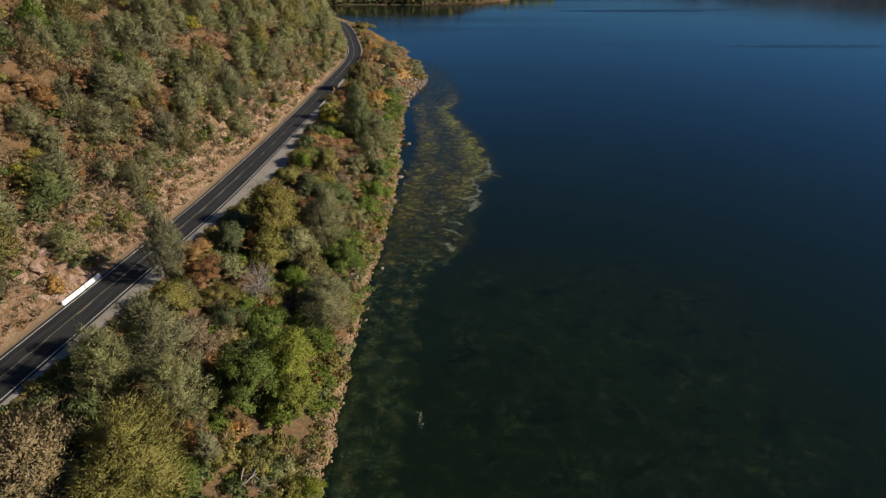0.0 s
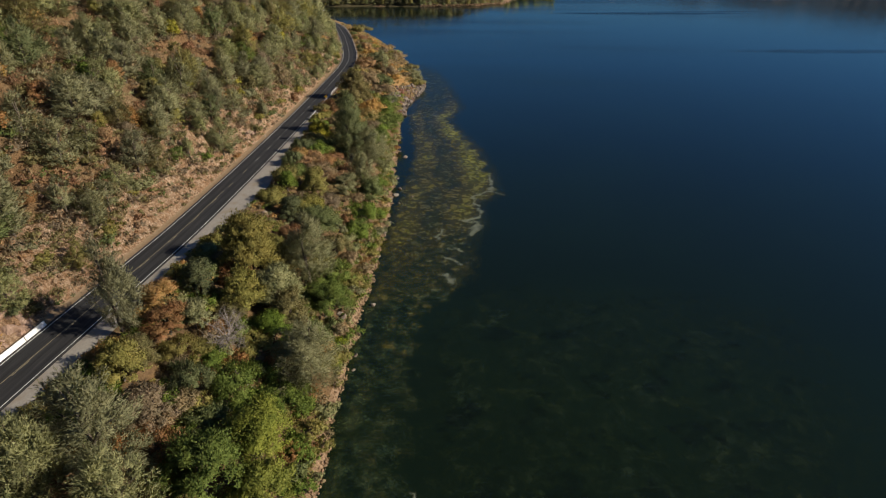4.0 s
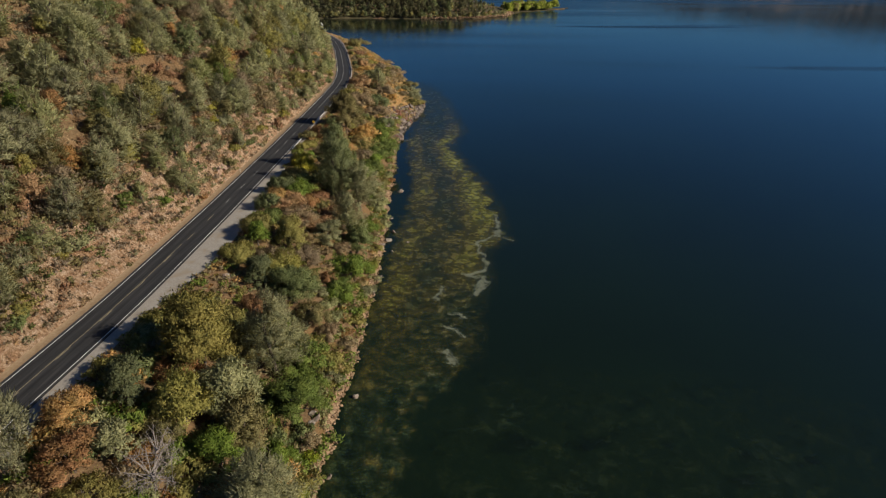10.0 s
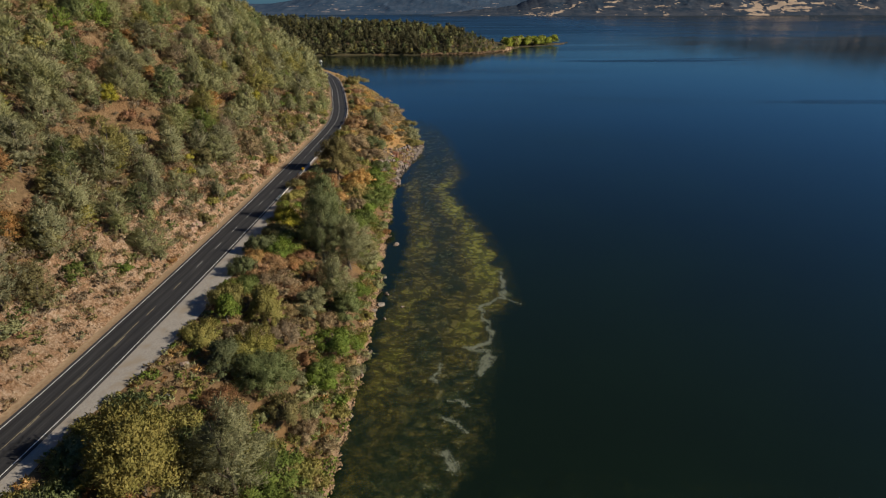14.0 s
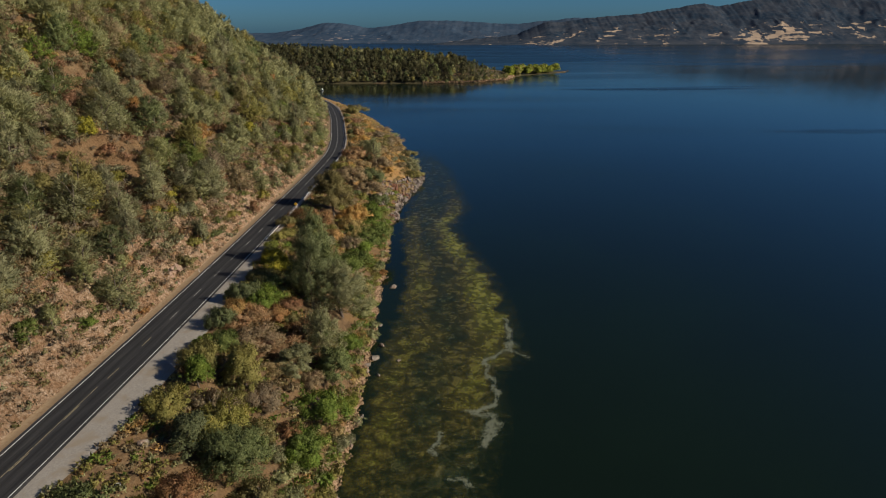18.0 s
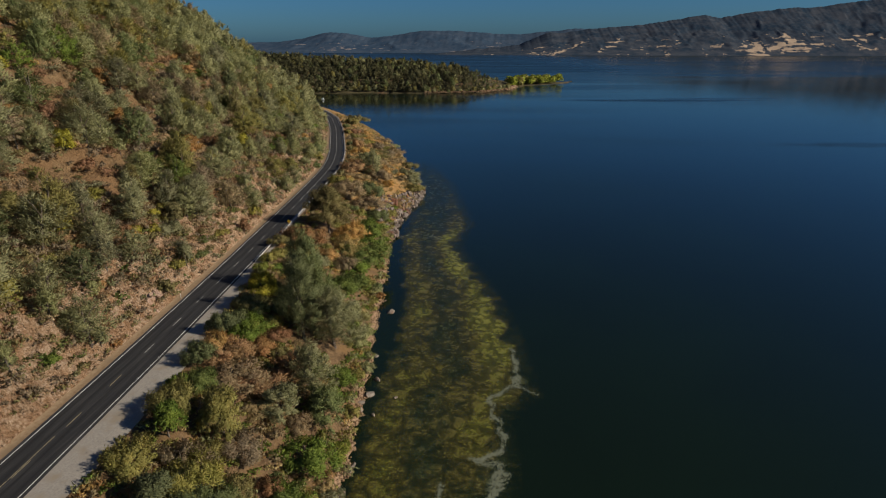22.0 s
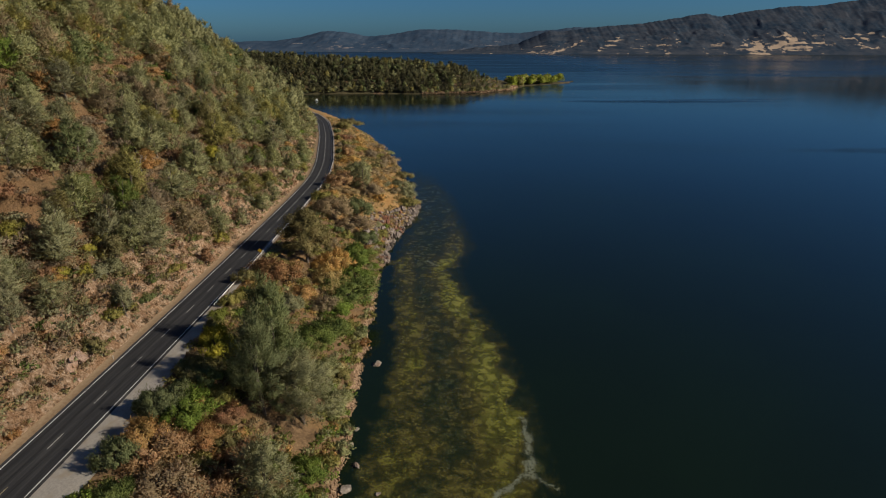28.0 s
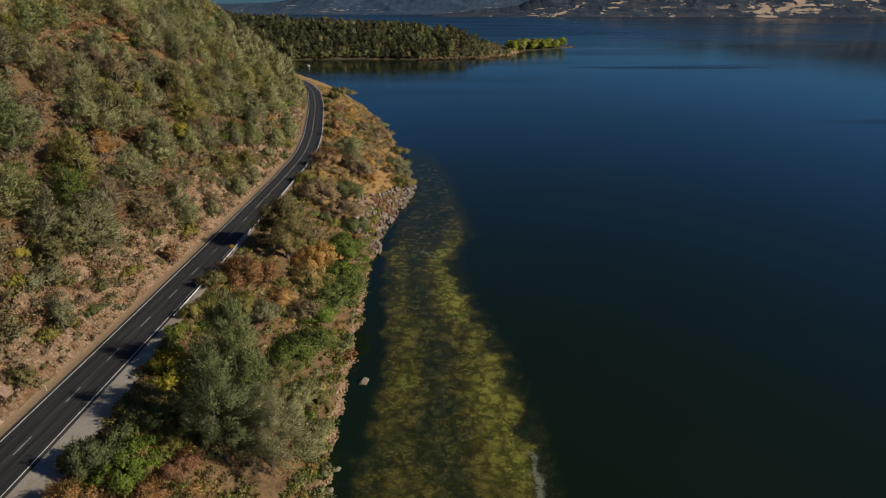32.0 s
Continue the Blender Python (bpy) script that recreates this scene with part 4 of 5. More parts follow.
P("oak", "rust", -20.8, -136.6, 4.7, 5.3)
P("oak", "grey", -18.4, -132.7, 5.1, 3.3)
P("pine", "grey", -27.4, -139.1, 12.6, 4.2)
P("pine", "grey", 1.6, -134.7, 10.6, 7.1)
P("oak", "green", -0.5, -115.6, 6.8, 5.7)
P("shrub", "green", -2.3, -103.8, 4.7, 4.1)
P("shrub", "green", -0.3, -106.6, 3.1, 3.0)
P("shrub", "fresh", 3.8, -121.5, 1.5, 1.6)
P("shrub", "fresh", 4.3, -127.8, 1.3, 1.6)
P("shrub", "green", -1.2, -124.2, 3.7, 3.6)
P("oak", "green", -6.6, -128.2, 5.2, 3.9)
P("shrub", "olive", -14.2, -127.6, 3.5, 2.8)
P("shrub", "yellow", -17.4, -140.1, 3.0, 2.9)
P("shrub", "orange", -26.2, -144.0, 2.2, 2.1)
P("oak", "olive", -20.7, -145.5, 5.7, 4.0)
P("shrub", "brown", -17.3, -143.1, 2.8, 2.5)
P("oak", "dark", -9.6, -84.9, 6.4, 5.9)
P("shrub", "olive", -14.3, -80.8, 5.0, 4.8)
P("shrub", "olive", -4.6, -89.4, 3.8, 3.7)
P("shrub", "tan", -1.2, -90.8, 2.6, 2.8)
P("shrub", "green", -3.0, -75.1, 3.9, 3.7)
P("shrub", "grey", 1.9, -103.2, 2.2, 2.4)
P("shrub", "rust", -13.6, -94.0, 3.2, 3.4)
P("pine", "grey", -20.2, -169.8, 12.3, 4.5)
P("pine", "grey", -15.1, -164.1, 15.4, 5.6)
P("pine", "grey", -9.5, -170.4, 11.7, 4.5)
P("pine", "olive", -10.2, -179.6, 12.4, 4.7)
P("pine", "olive", -7.4, -183.0, 12.0, 5.3)
P("oak", "dark", -20.4, -174.5, 5.6, 3.6)
P("oak", "brown", -15.4, -155.4, 6.3, 4.4)
P("shrub", "rust", -11.9, -158.8, 4.6, 3.6)
P("oak", "olive", -22.0, -148.4, 6.4, 4.5)
P("oak", "green", -3.7, -162.6, 9.9, 6.4)
P("oak", "fresh", -0.0, -153.3, 8.9, 6.3)
P("oak", "fresh", 3.4, -161.3, 6.9, 4.8)
P("shrub", "green", 0.3, -142.6, 4.1, 3.9)
P("shrub", "green", -7.2, -143.1, 5.6, 4.5)
P("shrub", "dark", -13.4, -145.9, 4.2, 3.3)
P("shrub", "rust", -8.8, -162.1, 3.6, 3.5)
P("shrub", "rust", -9.2, -171.3, 4.0, 2.9)
P("pine", "grey", -4.4, -174.2, 6.6, 1.8)
P("oak", "green", -4.5, -179.8, 5.7, 4.0)
P("shrub", "fresh", 7.8, -173.6, 3.0, 3.1)
P("shrub", "orange", -21.6, -179.5, 2.2, 3.1)
P("oak", "brown", -19.6, -185.5, 4.7, 3.9)
P("shrub", "brown", -9.0, -167.3, 3.4, 2.7)
P("pine", "olive", -8.0, -183.6, 15.2, 6.6)
P("oak", "brown", -18.5, -185.7, 11.2, 7.4)
P("oak", "dark", -14.3, -183.9, 8.0, 5.3)
P("shrub", "orange", -38.1, 121.8, 5.0, 5.1)
P("pine", "grey", -29.2, 117.9, 11.2, 4.9)
P("shrub", "tan", -27.1, 116.2, 6.1, 5.8)
P("shrub", "orange", -21.8, 115.6, 3.1, 3.2)
P("shrub", "olive", -59.5, 206.7, 3.9, 3.6)
P("shrub", "olive", -83.7, 317.5, 7.4, 7.0)
P("shrub", "olive", -77.5, 274.5, 5.2, 4.9)

P("shrub", "dark", -24.5, -31.0, 3.4, 3.0)
P("shrub", "dark", -27.0, -35.5, 2.5, 2.2)
P("shrub", "olive", -21.0, -33.5, 3.2, 3.0)
P("shrub", "rust", -18.0, -37.0, 2.6, 2.8)
P("shrub", "dark", -22.5, -25.0, 3.0, 2.8)

for i, y in enumerate((104, 122, 141, 163, 181, 202, 224, 251, 278)):                # along the guardrail
    P("shrub", ("olive", "dark", "brown")[i % 3], float(road_x(y)) + 7.6, y, 2.9, 1.7 + 0.3 * (i % 2))

# undergrowth between them, thicker towards the water
BRUSH, brush = ["olive", "grey", "green", "brown", "orange", "tan", "rust", "dark"], []
for i in range(520):
    y = rng.uniform(-190, 95)
    x0, x1 = float(road_x(y) + 5.2 + np.interp(y, YS, SHOULDER)), float(shore_x(y)) - 0.8
    f = 1 - rng.uniform(0, 1) ** 1.5
    r = rng.uniform(1.0, 2.2)
    x = x0 + r + f * (x1 - x0 - r)
    if any(math.hypot(x - a, y - b) < 0.85 * c + 0.5 * r for a, b, c in TAKEN) or len(TAKEN) > 430 or -100 < y < -55 and x < x0 + 0.45 * (x1 - x0):
        continue
    c = rng.choice(["olive", "grey", "green", "brown", "orange", "tan", "rust", "dark"], p=[0.30, 0.20, 0.22, 0.12, 0.03, 0.05, 0.03, 0.05])
    TAKEN.append((x, y, r))
    brush.append((x, y, None, r * rng.uniform(0.9, 1.5), r * 1.2, BRUSH.index(c), "shrub"))

for i in range(460):                              # brush under and between the trees
    y = rng.uniform(-236, -98)
    x0, x1 = float(road_x(y) + 6.5 + np.interp(y, YS, SHOULDER)), float(shore_x(y)) - 3.0
    x, r = x0 + rng.uniform(0, 1) * (x1 - x0), rng.uniform(1.6, 2.9)
    if any(math.hypot(x - a, y - b) < 0.52 * c for a, b, c in TAKEN):
        continue
    c = rng.choice(["olive", "dark", "brown", "rust", "green", "grey", "orange"], p=[0.30, 0.22, 0.20, 0.06, 0.14, 0.06, 0.02])
    TAKEN.append((x, y, r))
    brush.append((x, y, None, r * rng.uniform(0.8, 1.2), r * 1.2, BRUSH.index(c), "shrub"))
for i in range(150):
    y = rng.uniform(88, 250)
    x0, x1 = float(road_x(y) + 7.5), float(shore_x(y)) - 1.5
    r = rng.uniform(1.6, 4.2)
    x = x0 + 0.7 * r + rng.uniform(0, 1) * (x1 - x0 - 0.7 * r)
    if x - x0 > 0.45 * (x1 - x0) and 70 < y < 125 or any(math.hypot(x - a, y - b) < 0.8 * c + 0.6 * r for a, b, c in TAKEN):
        continue
    P("shrub", rng.choice(["olive", "brown", "orange", "tan", "rust", "grey"], p=[0.14, 0.18, 0.24, 0.36, 0.02, 0.06]), x, y, r * rng.uniform(0.75, 1.2), r * 1.2)

woods("bank_brush", brush, "mixed low brush under the trees on the bank", BRUSH, 12, 2600, 0.27)

# low scrub and dry grass between the larger plants
SCRUB = ["tan", "brown", "olive", "orange", "rust", "green", "grey"]


def scrub(name, spots, label, seed, leaf=0.22):
    woods(name, spots, label, SCRUB, seed, 430, leaf * 1.25)


low = []
for x, y, d, w in scatter(rng, -215, 330, 3.0, 22, 1.4, 12, 14) + scatter(rng, -150, 230, 22, 95, 2.7, 12, 14):
    if rng.uniform() < (0.66 if d < 6 else 0.85) + 0.14 * w:
        r = (0.42 + 1.1 * rng.uniform() ** 2) * (1.2 if d < 6 else 1.7 if d < 12 else 1.8 if d < 22 else 2.4)
        low.append((x, y, None, r * rng.uniform(0.8, 1.5), r, rng.choice(7, p=[0.10, 0.26, 0.33, 0.04, 0.05, 0.07, 0.15] if d < 12 else [0.10, 0.28, 0.28, 0.09, 0.10, 0.06, 0.09]), "shrub"))
scrub("slope_scrub", low, "dry grass and low brown scrub on the cut slope", 15, 0.27)
low = []
held = np.array(TAKEN)
for y in np.arange(-240, 330, 1.5):
    x0, x1 = float(road_x(y) + (4.6 if y < -5 else 6.0) + np.interp(y, YS, SHOULDER)), float(shore_x(y)) - 0.7
    close = held[np.abs(held[:, 1] - y) < 10]
    for x in np.arange(x0, x1, 1.5):
        xx, yy = x + rng.uniform(-0.8, 0.8), y + rng.uniform(-0.8, 0.8)
        if rng.uniform() < (0.86 if yy < 85 else 0.50 + 0.4 * math.sin(0.21 * xx + 0.13 * yy) * math.sin(0.09 * yy - 0.17 * xx)) and not (np.hypot(close[:, 0] - xx, close[:, 1] - yy) < close[:, 2] * 0.62).any():
            f = (xx - x0) / (x1 - x0)
            r = rng.uniform(0.5, 1.5) + (0.35 if f > 0.85 else 0)
            p = [0.72, 0.10, 0.04, 0.12, 0.01, 0.005, 0.005] if yy > 85 else [0.10, 0.22, 0.36, 0.05, 0.05, 0.12, 0.10] if f < 0.6 or yy > 60 else [0.06, 0.07, 0.32, 0.02, 0.02, 0.31, 0.20]
            low.append((xx, yy, None, r * rng.uniform(0.7, 1.3), r, rng.choice(7, p=p), "shrub"))
scrub("bank_scrub", low, "dry grass and low scrub on the lake bank", 16, 0.28)


# ---- wooded peninsula across the bay ----
def pen_ground(x, y):
    front = np.interp(x, [-700, -400, -220, -150, -64, 5, 46, 75, 151, 160], [600, 640, 676, 690, 690, 713, 764, 850, 922, 960])
    back = np.interp(x, [-700, 0, 46, 90, 150, 160], [1300, 1010, 960, 950, 945, 961])
    top = np.interp(x, [-700, -330, -220, -130, -70, -20, 15, 42, 60, 160], [60, 34, 29, 27, 22, 17, 10, 3.5, 1.5, 1.0])
    f = np.clip((y - front) / np.maximum(back - front, 5), -0.2, 1.2)
    return np.where((f > 0) & (f < 1), top * np.clip(np.sin(np.clip(f, 0, 1) ** 0.9 * math.pi), 0, 1) ** 1.1 + 0.5, -1.0), f


def build_peninsula():
    xs, ys = np.linspace(-700, 165, 200), np.linspace(590, 1310, 200)
    X, Y = np.meshgrid(xs, ys)
    Z, _ = pen_ground(X, Y)
    v = np.stack([X, Y, Z + 0.6 * wavy(X, Y, 30, 3)], 2).reshape(-1, 3)
    tagged(new("peninsula", mesh_of("peninsula", v, grid_faces(*X.shape), MAT["woodland"])), "low tan-shored peninsula across the bay", "land", kind="structure")
    rng = np.random.RandomState(8)
    spots = []
    for x in np.arange(-480, 150, 7.0):
        for y in np.arange(640, 1010, 8.0):
            xx, yy = x + rng.uniform(-5, 5), y + rng.uniform(-5, 5)
            z, f = pen_ground(xx, yy)
            if not 0.012 < f < 0.62 or z < 0:
                continue
            tip = xx > 40
            if 30 < xx < 52 and rng.uniform() < 0.85 or tip and rng.uniform() < 0.3:
                continue
            h = 5 + 13 * rng.uniform() ** 1.8 if not tip else rng.uniform(8, 16)
            h = h if tip else h * min(1, max(0.35, (50 - xx) / 90))
            spots.append((xx, yy, float(z), h, h * (0.62 if tip else 0.36), rng.choice([4, 1], p=[0.7, 0.3]) if tip else rng.choice(4, p=[0.08, 0.08, 0.74, 0.10]), "pine" if rng.uniform() < 0.62 and not tip else "oak"))
    for x in np.arange(-480, 45, 3.2):
        front = float(np.interp(x, [-700, -400, -220, -150, -64, 5, 46, 75, 151, 160], [600, 640, 676, 690, 690, 713, 764, 850, 922, 960]))
        h = rng.uniform(4, 10)
        yy = front + rng.uniform(2, 9)
        spots.append((x, yy, float(pen_ground(x, yy)[0]), h, h * 0.45, rng.choice(4, p=[0.25, 0.3, 0.35, 0.10]), "shrub" if h < 7 else "oak"))
    woods("peninsula_woods", spots, "dark oaks and pines covering the peninsula", ["grey", "olive", "deep", "dark", "fresh"], 9, 150, 1.15)


build_peninsula()


# ---- rocks ----
def rock_shape(seed, sub=1):
    bm = bmesh.new()
    bmesh.ops.create_icosphere(bm, subdivisions=sub, radius=1)
    r = np.random.RandomState(seed)
    cuts = [(unit(r.normal(0, 1, 3)), r.uniform(0.42, 0.75)) for i in range(9)]
    vs = []
    for v in bm.verts:
        p = np.array(v.co) * r.uniform(0.9, 1.1)
        for n, k in cuts:
            e = p.dot(n) - k
            if e > 0:
                p = p - n * e
        vs.append(p)
    bm.verts.index_update()
    fs = [[v.index for v in f.verts] for f in bm.faces]
    bm.free()
    return np.array(vs), np.array(fs)


ROCKS = [rock_shape(s, 2) for s in range(5)]
SMALL = [rock_shape(s, 1) for s in range(20, 26)]


def boulder(x, y, r, z=None, flat=0.7, seed=0, label="tan weathered boulder at the water's edge"):
    v, f = ROCKS[seed % 5]
    me = mesh_of("boulder", v, f, MAT["rock"], False)
    ob = new("boulder", me)
    z = float(ground(x, y)) if z is None else z
    ob.matrix_world = pose(x, y, z + 0.12 * r, 0, 0, seed * 71) @ Matrix.Diagonal((r, r * 0.8, r * flat, 1))
    return tagged(ob, label, "boulder", "boulders along the shore")


def rubble(name, spots, label, seed, mat):
    r = np.random.RandomState(seed)
    vs, fs, n0 = [], [], 0
    for x, y, z, s in spots:
        v, f = SMALL[r.randint(6)]
        a = r.uniform(0, 6.28)
        m = np.array(((math.cos(a), -math.sin(a), 0), (math.sin(a), math.cos(a), 0), (0, 0, 1)))
        vs.append((v * s * r.uniform(0.6, 1.2, 3)) @ m + np.array((x, y, z)))
        fs.append(f + n0)
        n0 += len(v)
    return tagged(new(name, mesh_of(name, np.concatenate(vs), np.concatenate(fs), mat, False)), label, "rocks", kind="stuff")


for i, (x, y, r) in enumerate([(0.1, -0.4, 1.5), (2.3, -39.5, 1.6), (3.0, -33.8, 1.0), (0.6, -28.4, 1.0), (3.9, -61, 0.9), (3.7, -67.7, 0.9), (8.0, -40, 0.7),
                               (4.6, -46.4, 0.7), (7.5, -105, 1.0), (7.4, -123.5, 0.8), (8.0, -127.8, 0.6), (3.6, -62.6, 0.7), (3.9, -69.2, 0.8), (-6.6, 15.8, 0.5),
                               (-3.0, 6.5, 0.6), (0.7, -24, 0.8), (1.2, -42.5, 1.1), (1.7, -45, 0.9), (4.6, -82, 0.8), (2.5, -113, 1.3), (1.6, -112, 1.0), (2.2, -114.2, 0.9)]):
    boulder(x, y, r, max(-0.1, float(ground(x, y))), seed=i)
boulder(-22.4, -87.2, 1.3, seed=3, label="rounded tan boulder on the bank")
boulder(-9.0, -53.5, 0.9, seed=4, label="pale boulder among shrubs")

r5 = np.random.RandomState(55)


def strewn(y, x, size, lift=0.0, least=-9.0):
    return list(zip(x, y, np.maximum(ground(x, y), least) + lift, size))


y = r5.uniform(-215, 250, 4200)
busy = np.where((-60 < y) & (y < -15), 1.5, 1.0)
rubble("shore_stones", strewn(y, shore_x(y) + 0.5 - np.abs(r5.normal(0, 0.85, 4200)) * busy, r5.uniform(0.12, 0.5, 4200) * busy ** 0.6, 0.02), "tan and rust stones along the waterline", 56, MAT["beach"])
y = r5.uniform(62, 138, 900)
reach = np.interp(y, [62, 72, 92, 108, 125, 138], [2.5, 9, 14, 9, 4, 2])
rubble("riprap_pile", strewn(y, shore_x(y) + 1.6 - r5.uniform(0, 1, 900) ** 1.2 * reach, 0.45 + 1.35 * r5.uniform(0, 1, 900) ** 2.5, 0.30, 0.15), "pile of broken grey and rust boulders at the point", 57, MAT["riprap"])
y, d = r5.uniform(-190, 330, 5200), r5.uniform(2.4, 16, 5200)
x = road_x(y) - 3.9 - d
ok = wavy(x, y, 22, 61) > -0.25
rubble("cut_slope_rocks", strewn(y[ok], x[ok], 0.15 + 0.85 * r5.uniform(0, 1, ok.sum()) ** 2, -0.03), "pinkish broken rock standing out of the cut slope", 58, MAT["cut"])


SLAB = [mesh_of("slab", v, f, MAT["pink"], False) for v, f in ROCKS]


def build_outcrop(x, y, lengthways, high, count, seed):
    """A broken rock face standing out of the cut, slab by slab."""
    r = np.random.RandomState(seed)
    face = new("rock_outcrop")
    tagged(face, "pale pinkish bare rock face in the cut slope", "rock")
    for i in range(count):
        px, py, s = x + r.uniform(-1, 1) * high * 0.8, y + r.uniform(-1, 1) * lengthways, r.uniform(0.6, 1.7)
        part("slab", SLAB[r.randint(5)], face).matrix_world = pose(px, py, float(ground(px, py)) - 0.35 * s, r.uniform(-20, 20), 35, r.uniform(0, 360)) @ Matrix.Diagonal((s, s * 1.2, s * 0.8, 1))


build_outcrop(-48.0, -142.0, 6.5, 4.5, 70, 81)
build_outcrop(-47.5, -31.0, 2.5, 1.6, 12, 82)


# ---- road furniture ----
def along(y, off):
    lean = float(road_x(y + 4) - road_x(y - 4)) / 8
    k = math.sqrt(1 + lean * lean)
    return float(road_x(y)) + off / k, y - off * lean / k, math.degrees(math.atan2(-lean, 1))


def box(w, d, h, bevel=0.01):
    bm = bmesh.new()
    bmesh.ops.create_cube(bm, size=1)
    for v in bm.verts:
        v.co = Vector((v.co.x * w, v.co.y * d, (v.co.z + 0.5) * h))
    bmesh.ops.bevel(bm, geom=bm.edges[:], offset=bevel, segments=1, affect="EDGES")
    me = bpy.data.meshes.new("box")
    bm.to_mesh(me)
    bm.free()
    return me


def sweep(name, y0, y1, off, profile, mat, step=2.0):
    """A rail of that profile (offset, height) along the road."""
    ys = np.linspace(y0, y1, int((y1 - y0) / step) + 1)
    v = []
    for y in ys:
        for o, z in profile:
            x, yy, _ = along(y, off + o)
            v.append((x, yy, ZR + z))
    n = len(profile)
    return mesh_of(name, v, grid_faces(len(ys), n), mat, False)


def build_guardrail(y0, y1, off):
    rail = new("guardrail")
    tagged(rail, "weathered galvanised guardrail on short posts by the road", "guardrail")
    prof = [(0, 0.45), (-0.06, 0.50), (-0.06, 0.54), (0, 0.59), (0, 0.63), (-0.06, 0.68), (-0.06, 0.72), (0, 0.77), (0.02, 0.77), (0.02, 0.45), (0, 0.45)]
    part("beam", sweep("beam", y0, y1, off, prof, MAT["steel"]), rail)
    post = box(0.15, 0.18, 1.1)
    post.materials.append(MAT["deadwood"])
    for y in np.arange(y0 + 0.5, y1, 3.8):
        x, yy, turn = along(y, off + 0.14)
        p = part("post", post, rail)
        p.matrix_world = pose(x, yy, ZR - 0.38, 0, 0, turn)


build_guardrail(-3, 30, 4.9)
build_guardrail(30.5, 305, 4.75)


def build_barrier(y0, y1, off0, off1):
    """One precast concrete barrier with sloped sides."""
    prof = [(-0.30, 0), (-0.30, 0.08), (-0.16, 0.33), (-0.09, 0.81), (0.09, 0.81), (0.16, 0.33), (0.30, 0.08), (0.30, 0)]
    v = []
    for y, o in ((y0, off0), (y1, off1)):
        for a, z in prof:
            x, yy, _ = along(y, o + a)
            v.append((x, yy, ZR - 0.03 + z))
    bm = bmesh.new()
    vs = [bm.verts.new(p) for p in v]
    n = len(prof)
    for i in range(n - 1):
        bm.faces.new((vs[i], vs[i + 1], vs[n + i + 1], vs[n + i]))
    bm.faces.new(vs[:n])
    bm.faces.new(vs[n:][::-1])
    bmesh.ops.recalc_face_normals(bm, faces=bm.faces[:])
    bmesh.ops.bevel(bm, geom=bm.edges[:], offset=0.015, segments=1, affect="EDGES")
    me = bpy.data.meshes.new("concrete_barrier")
    bm.to_mesh(me)
    bm.free()
    me.materials.append(MAT["concrete"])
    return tagged(new("concrete_barrier", me), "white concrete traffic barrier beside the road", "barrier", "barriers at the cut slope")


build_barrier(-148.2, -142.3, -4.55, -4.5)
build_barrier(-142.1, -137.6, -4.5, -4.55)


def flat_mat(name, c, rough=0.5):
    m, nt, b = material(name, rough, 0.4)
    nt.links.new(ramp(nt, noise_node(nt, 5, 4, 0.6), [(0.3, tuple(k * 0.8 for k in c)), (0.7, c)]), b.inputs["Base Color"])
    return m


def build_sign(y, off):
    x, yy, turn = along(y, off)
    sign = new("warning_sign")
    sign.matrix_world = pose(x, yy, ZR - 0.1, 0, 0, turn)
    tagged(sign, "yellow diamond warning sign on a post by the road", "road sign")
    post = box(0.09, 0.09, 2.5)
    post.materials.append(MAT["deadwood"])
    part("post", post, sign)
    plate = box(0.9, 0.012, 0.9, 0.004)
    plate.materials.append(flat_mat("yellow_sign_sheet", (0.62, 0.36, 0.02)))
    p = part("plate", plate, sign, "yellow diamond plate")
    p.matrix_local = pose(0, -0.06, 1.55, 0, 0, 0) @ pose(0, 0, 0.64, 0, 45, 0) @ pose(0, 0, -0.45)
    bar = box(0.10, 0.006, 0.42, 0.002)
    bar.materials.append(flat_mat("black_sign_mark", (0.02, 0.02, 0.02)))
    part("arrow_bar", bar, sign).matrix_local = pose(0, -0.072, 1.98)


build_sign(27.6, 5.3)


def build_marker(y, off):
    """A slim roadside delineator with a reflector near its top."""
    x, yy, turn = along(y, off)
    marker = new("marker_post")
    marker.matrix_world = pose(x, yy, ZR - 0.15, 0, 0, turn)
    tagged(marker, "slim white marker post on the verge beside the road", "marker post", "marker posts along the road")
    blade = box(0.10, 0.03, 1.25, 0.008)
    blade.materials.append(MAT["concrete"])
    part("blade", blade, marker)
    eye = box(0.08, 0.008, 0.14, 0.003)
    eye.materials.append(flat_mat("amber_reflector", (0.55, 0.30, 0.04), 0.25))
    part("reflector", eye, marker, "amber reflector").matrix_local = pose(0, -0.021, 1.02)


build_marker(-25.6, -4.9)


MAT["bleached"] = flat_mat("sun_bleached_wood", (0.55, 0.52, 0.47), 0.8)


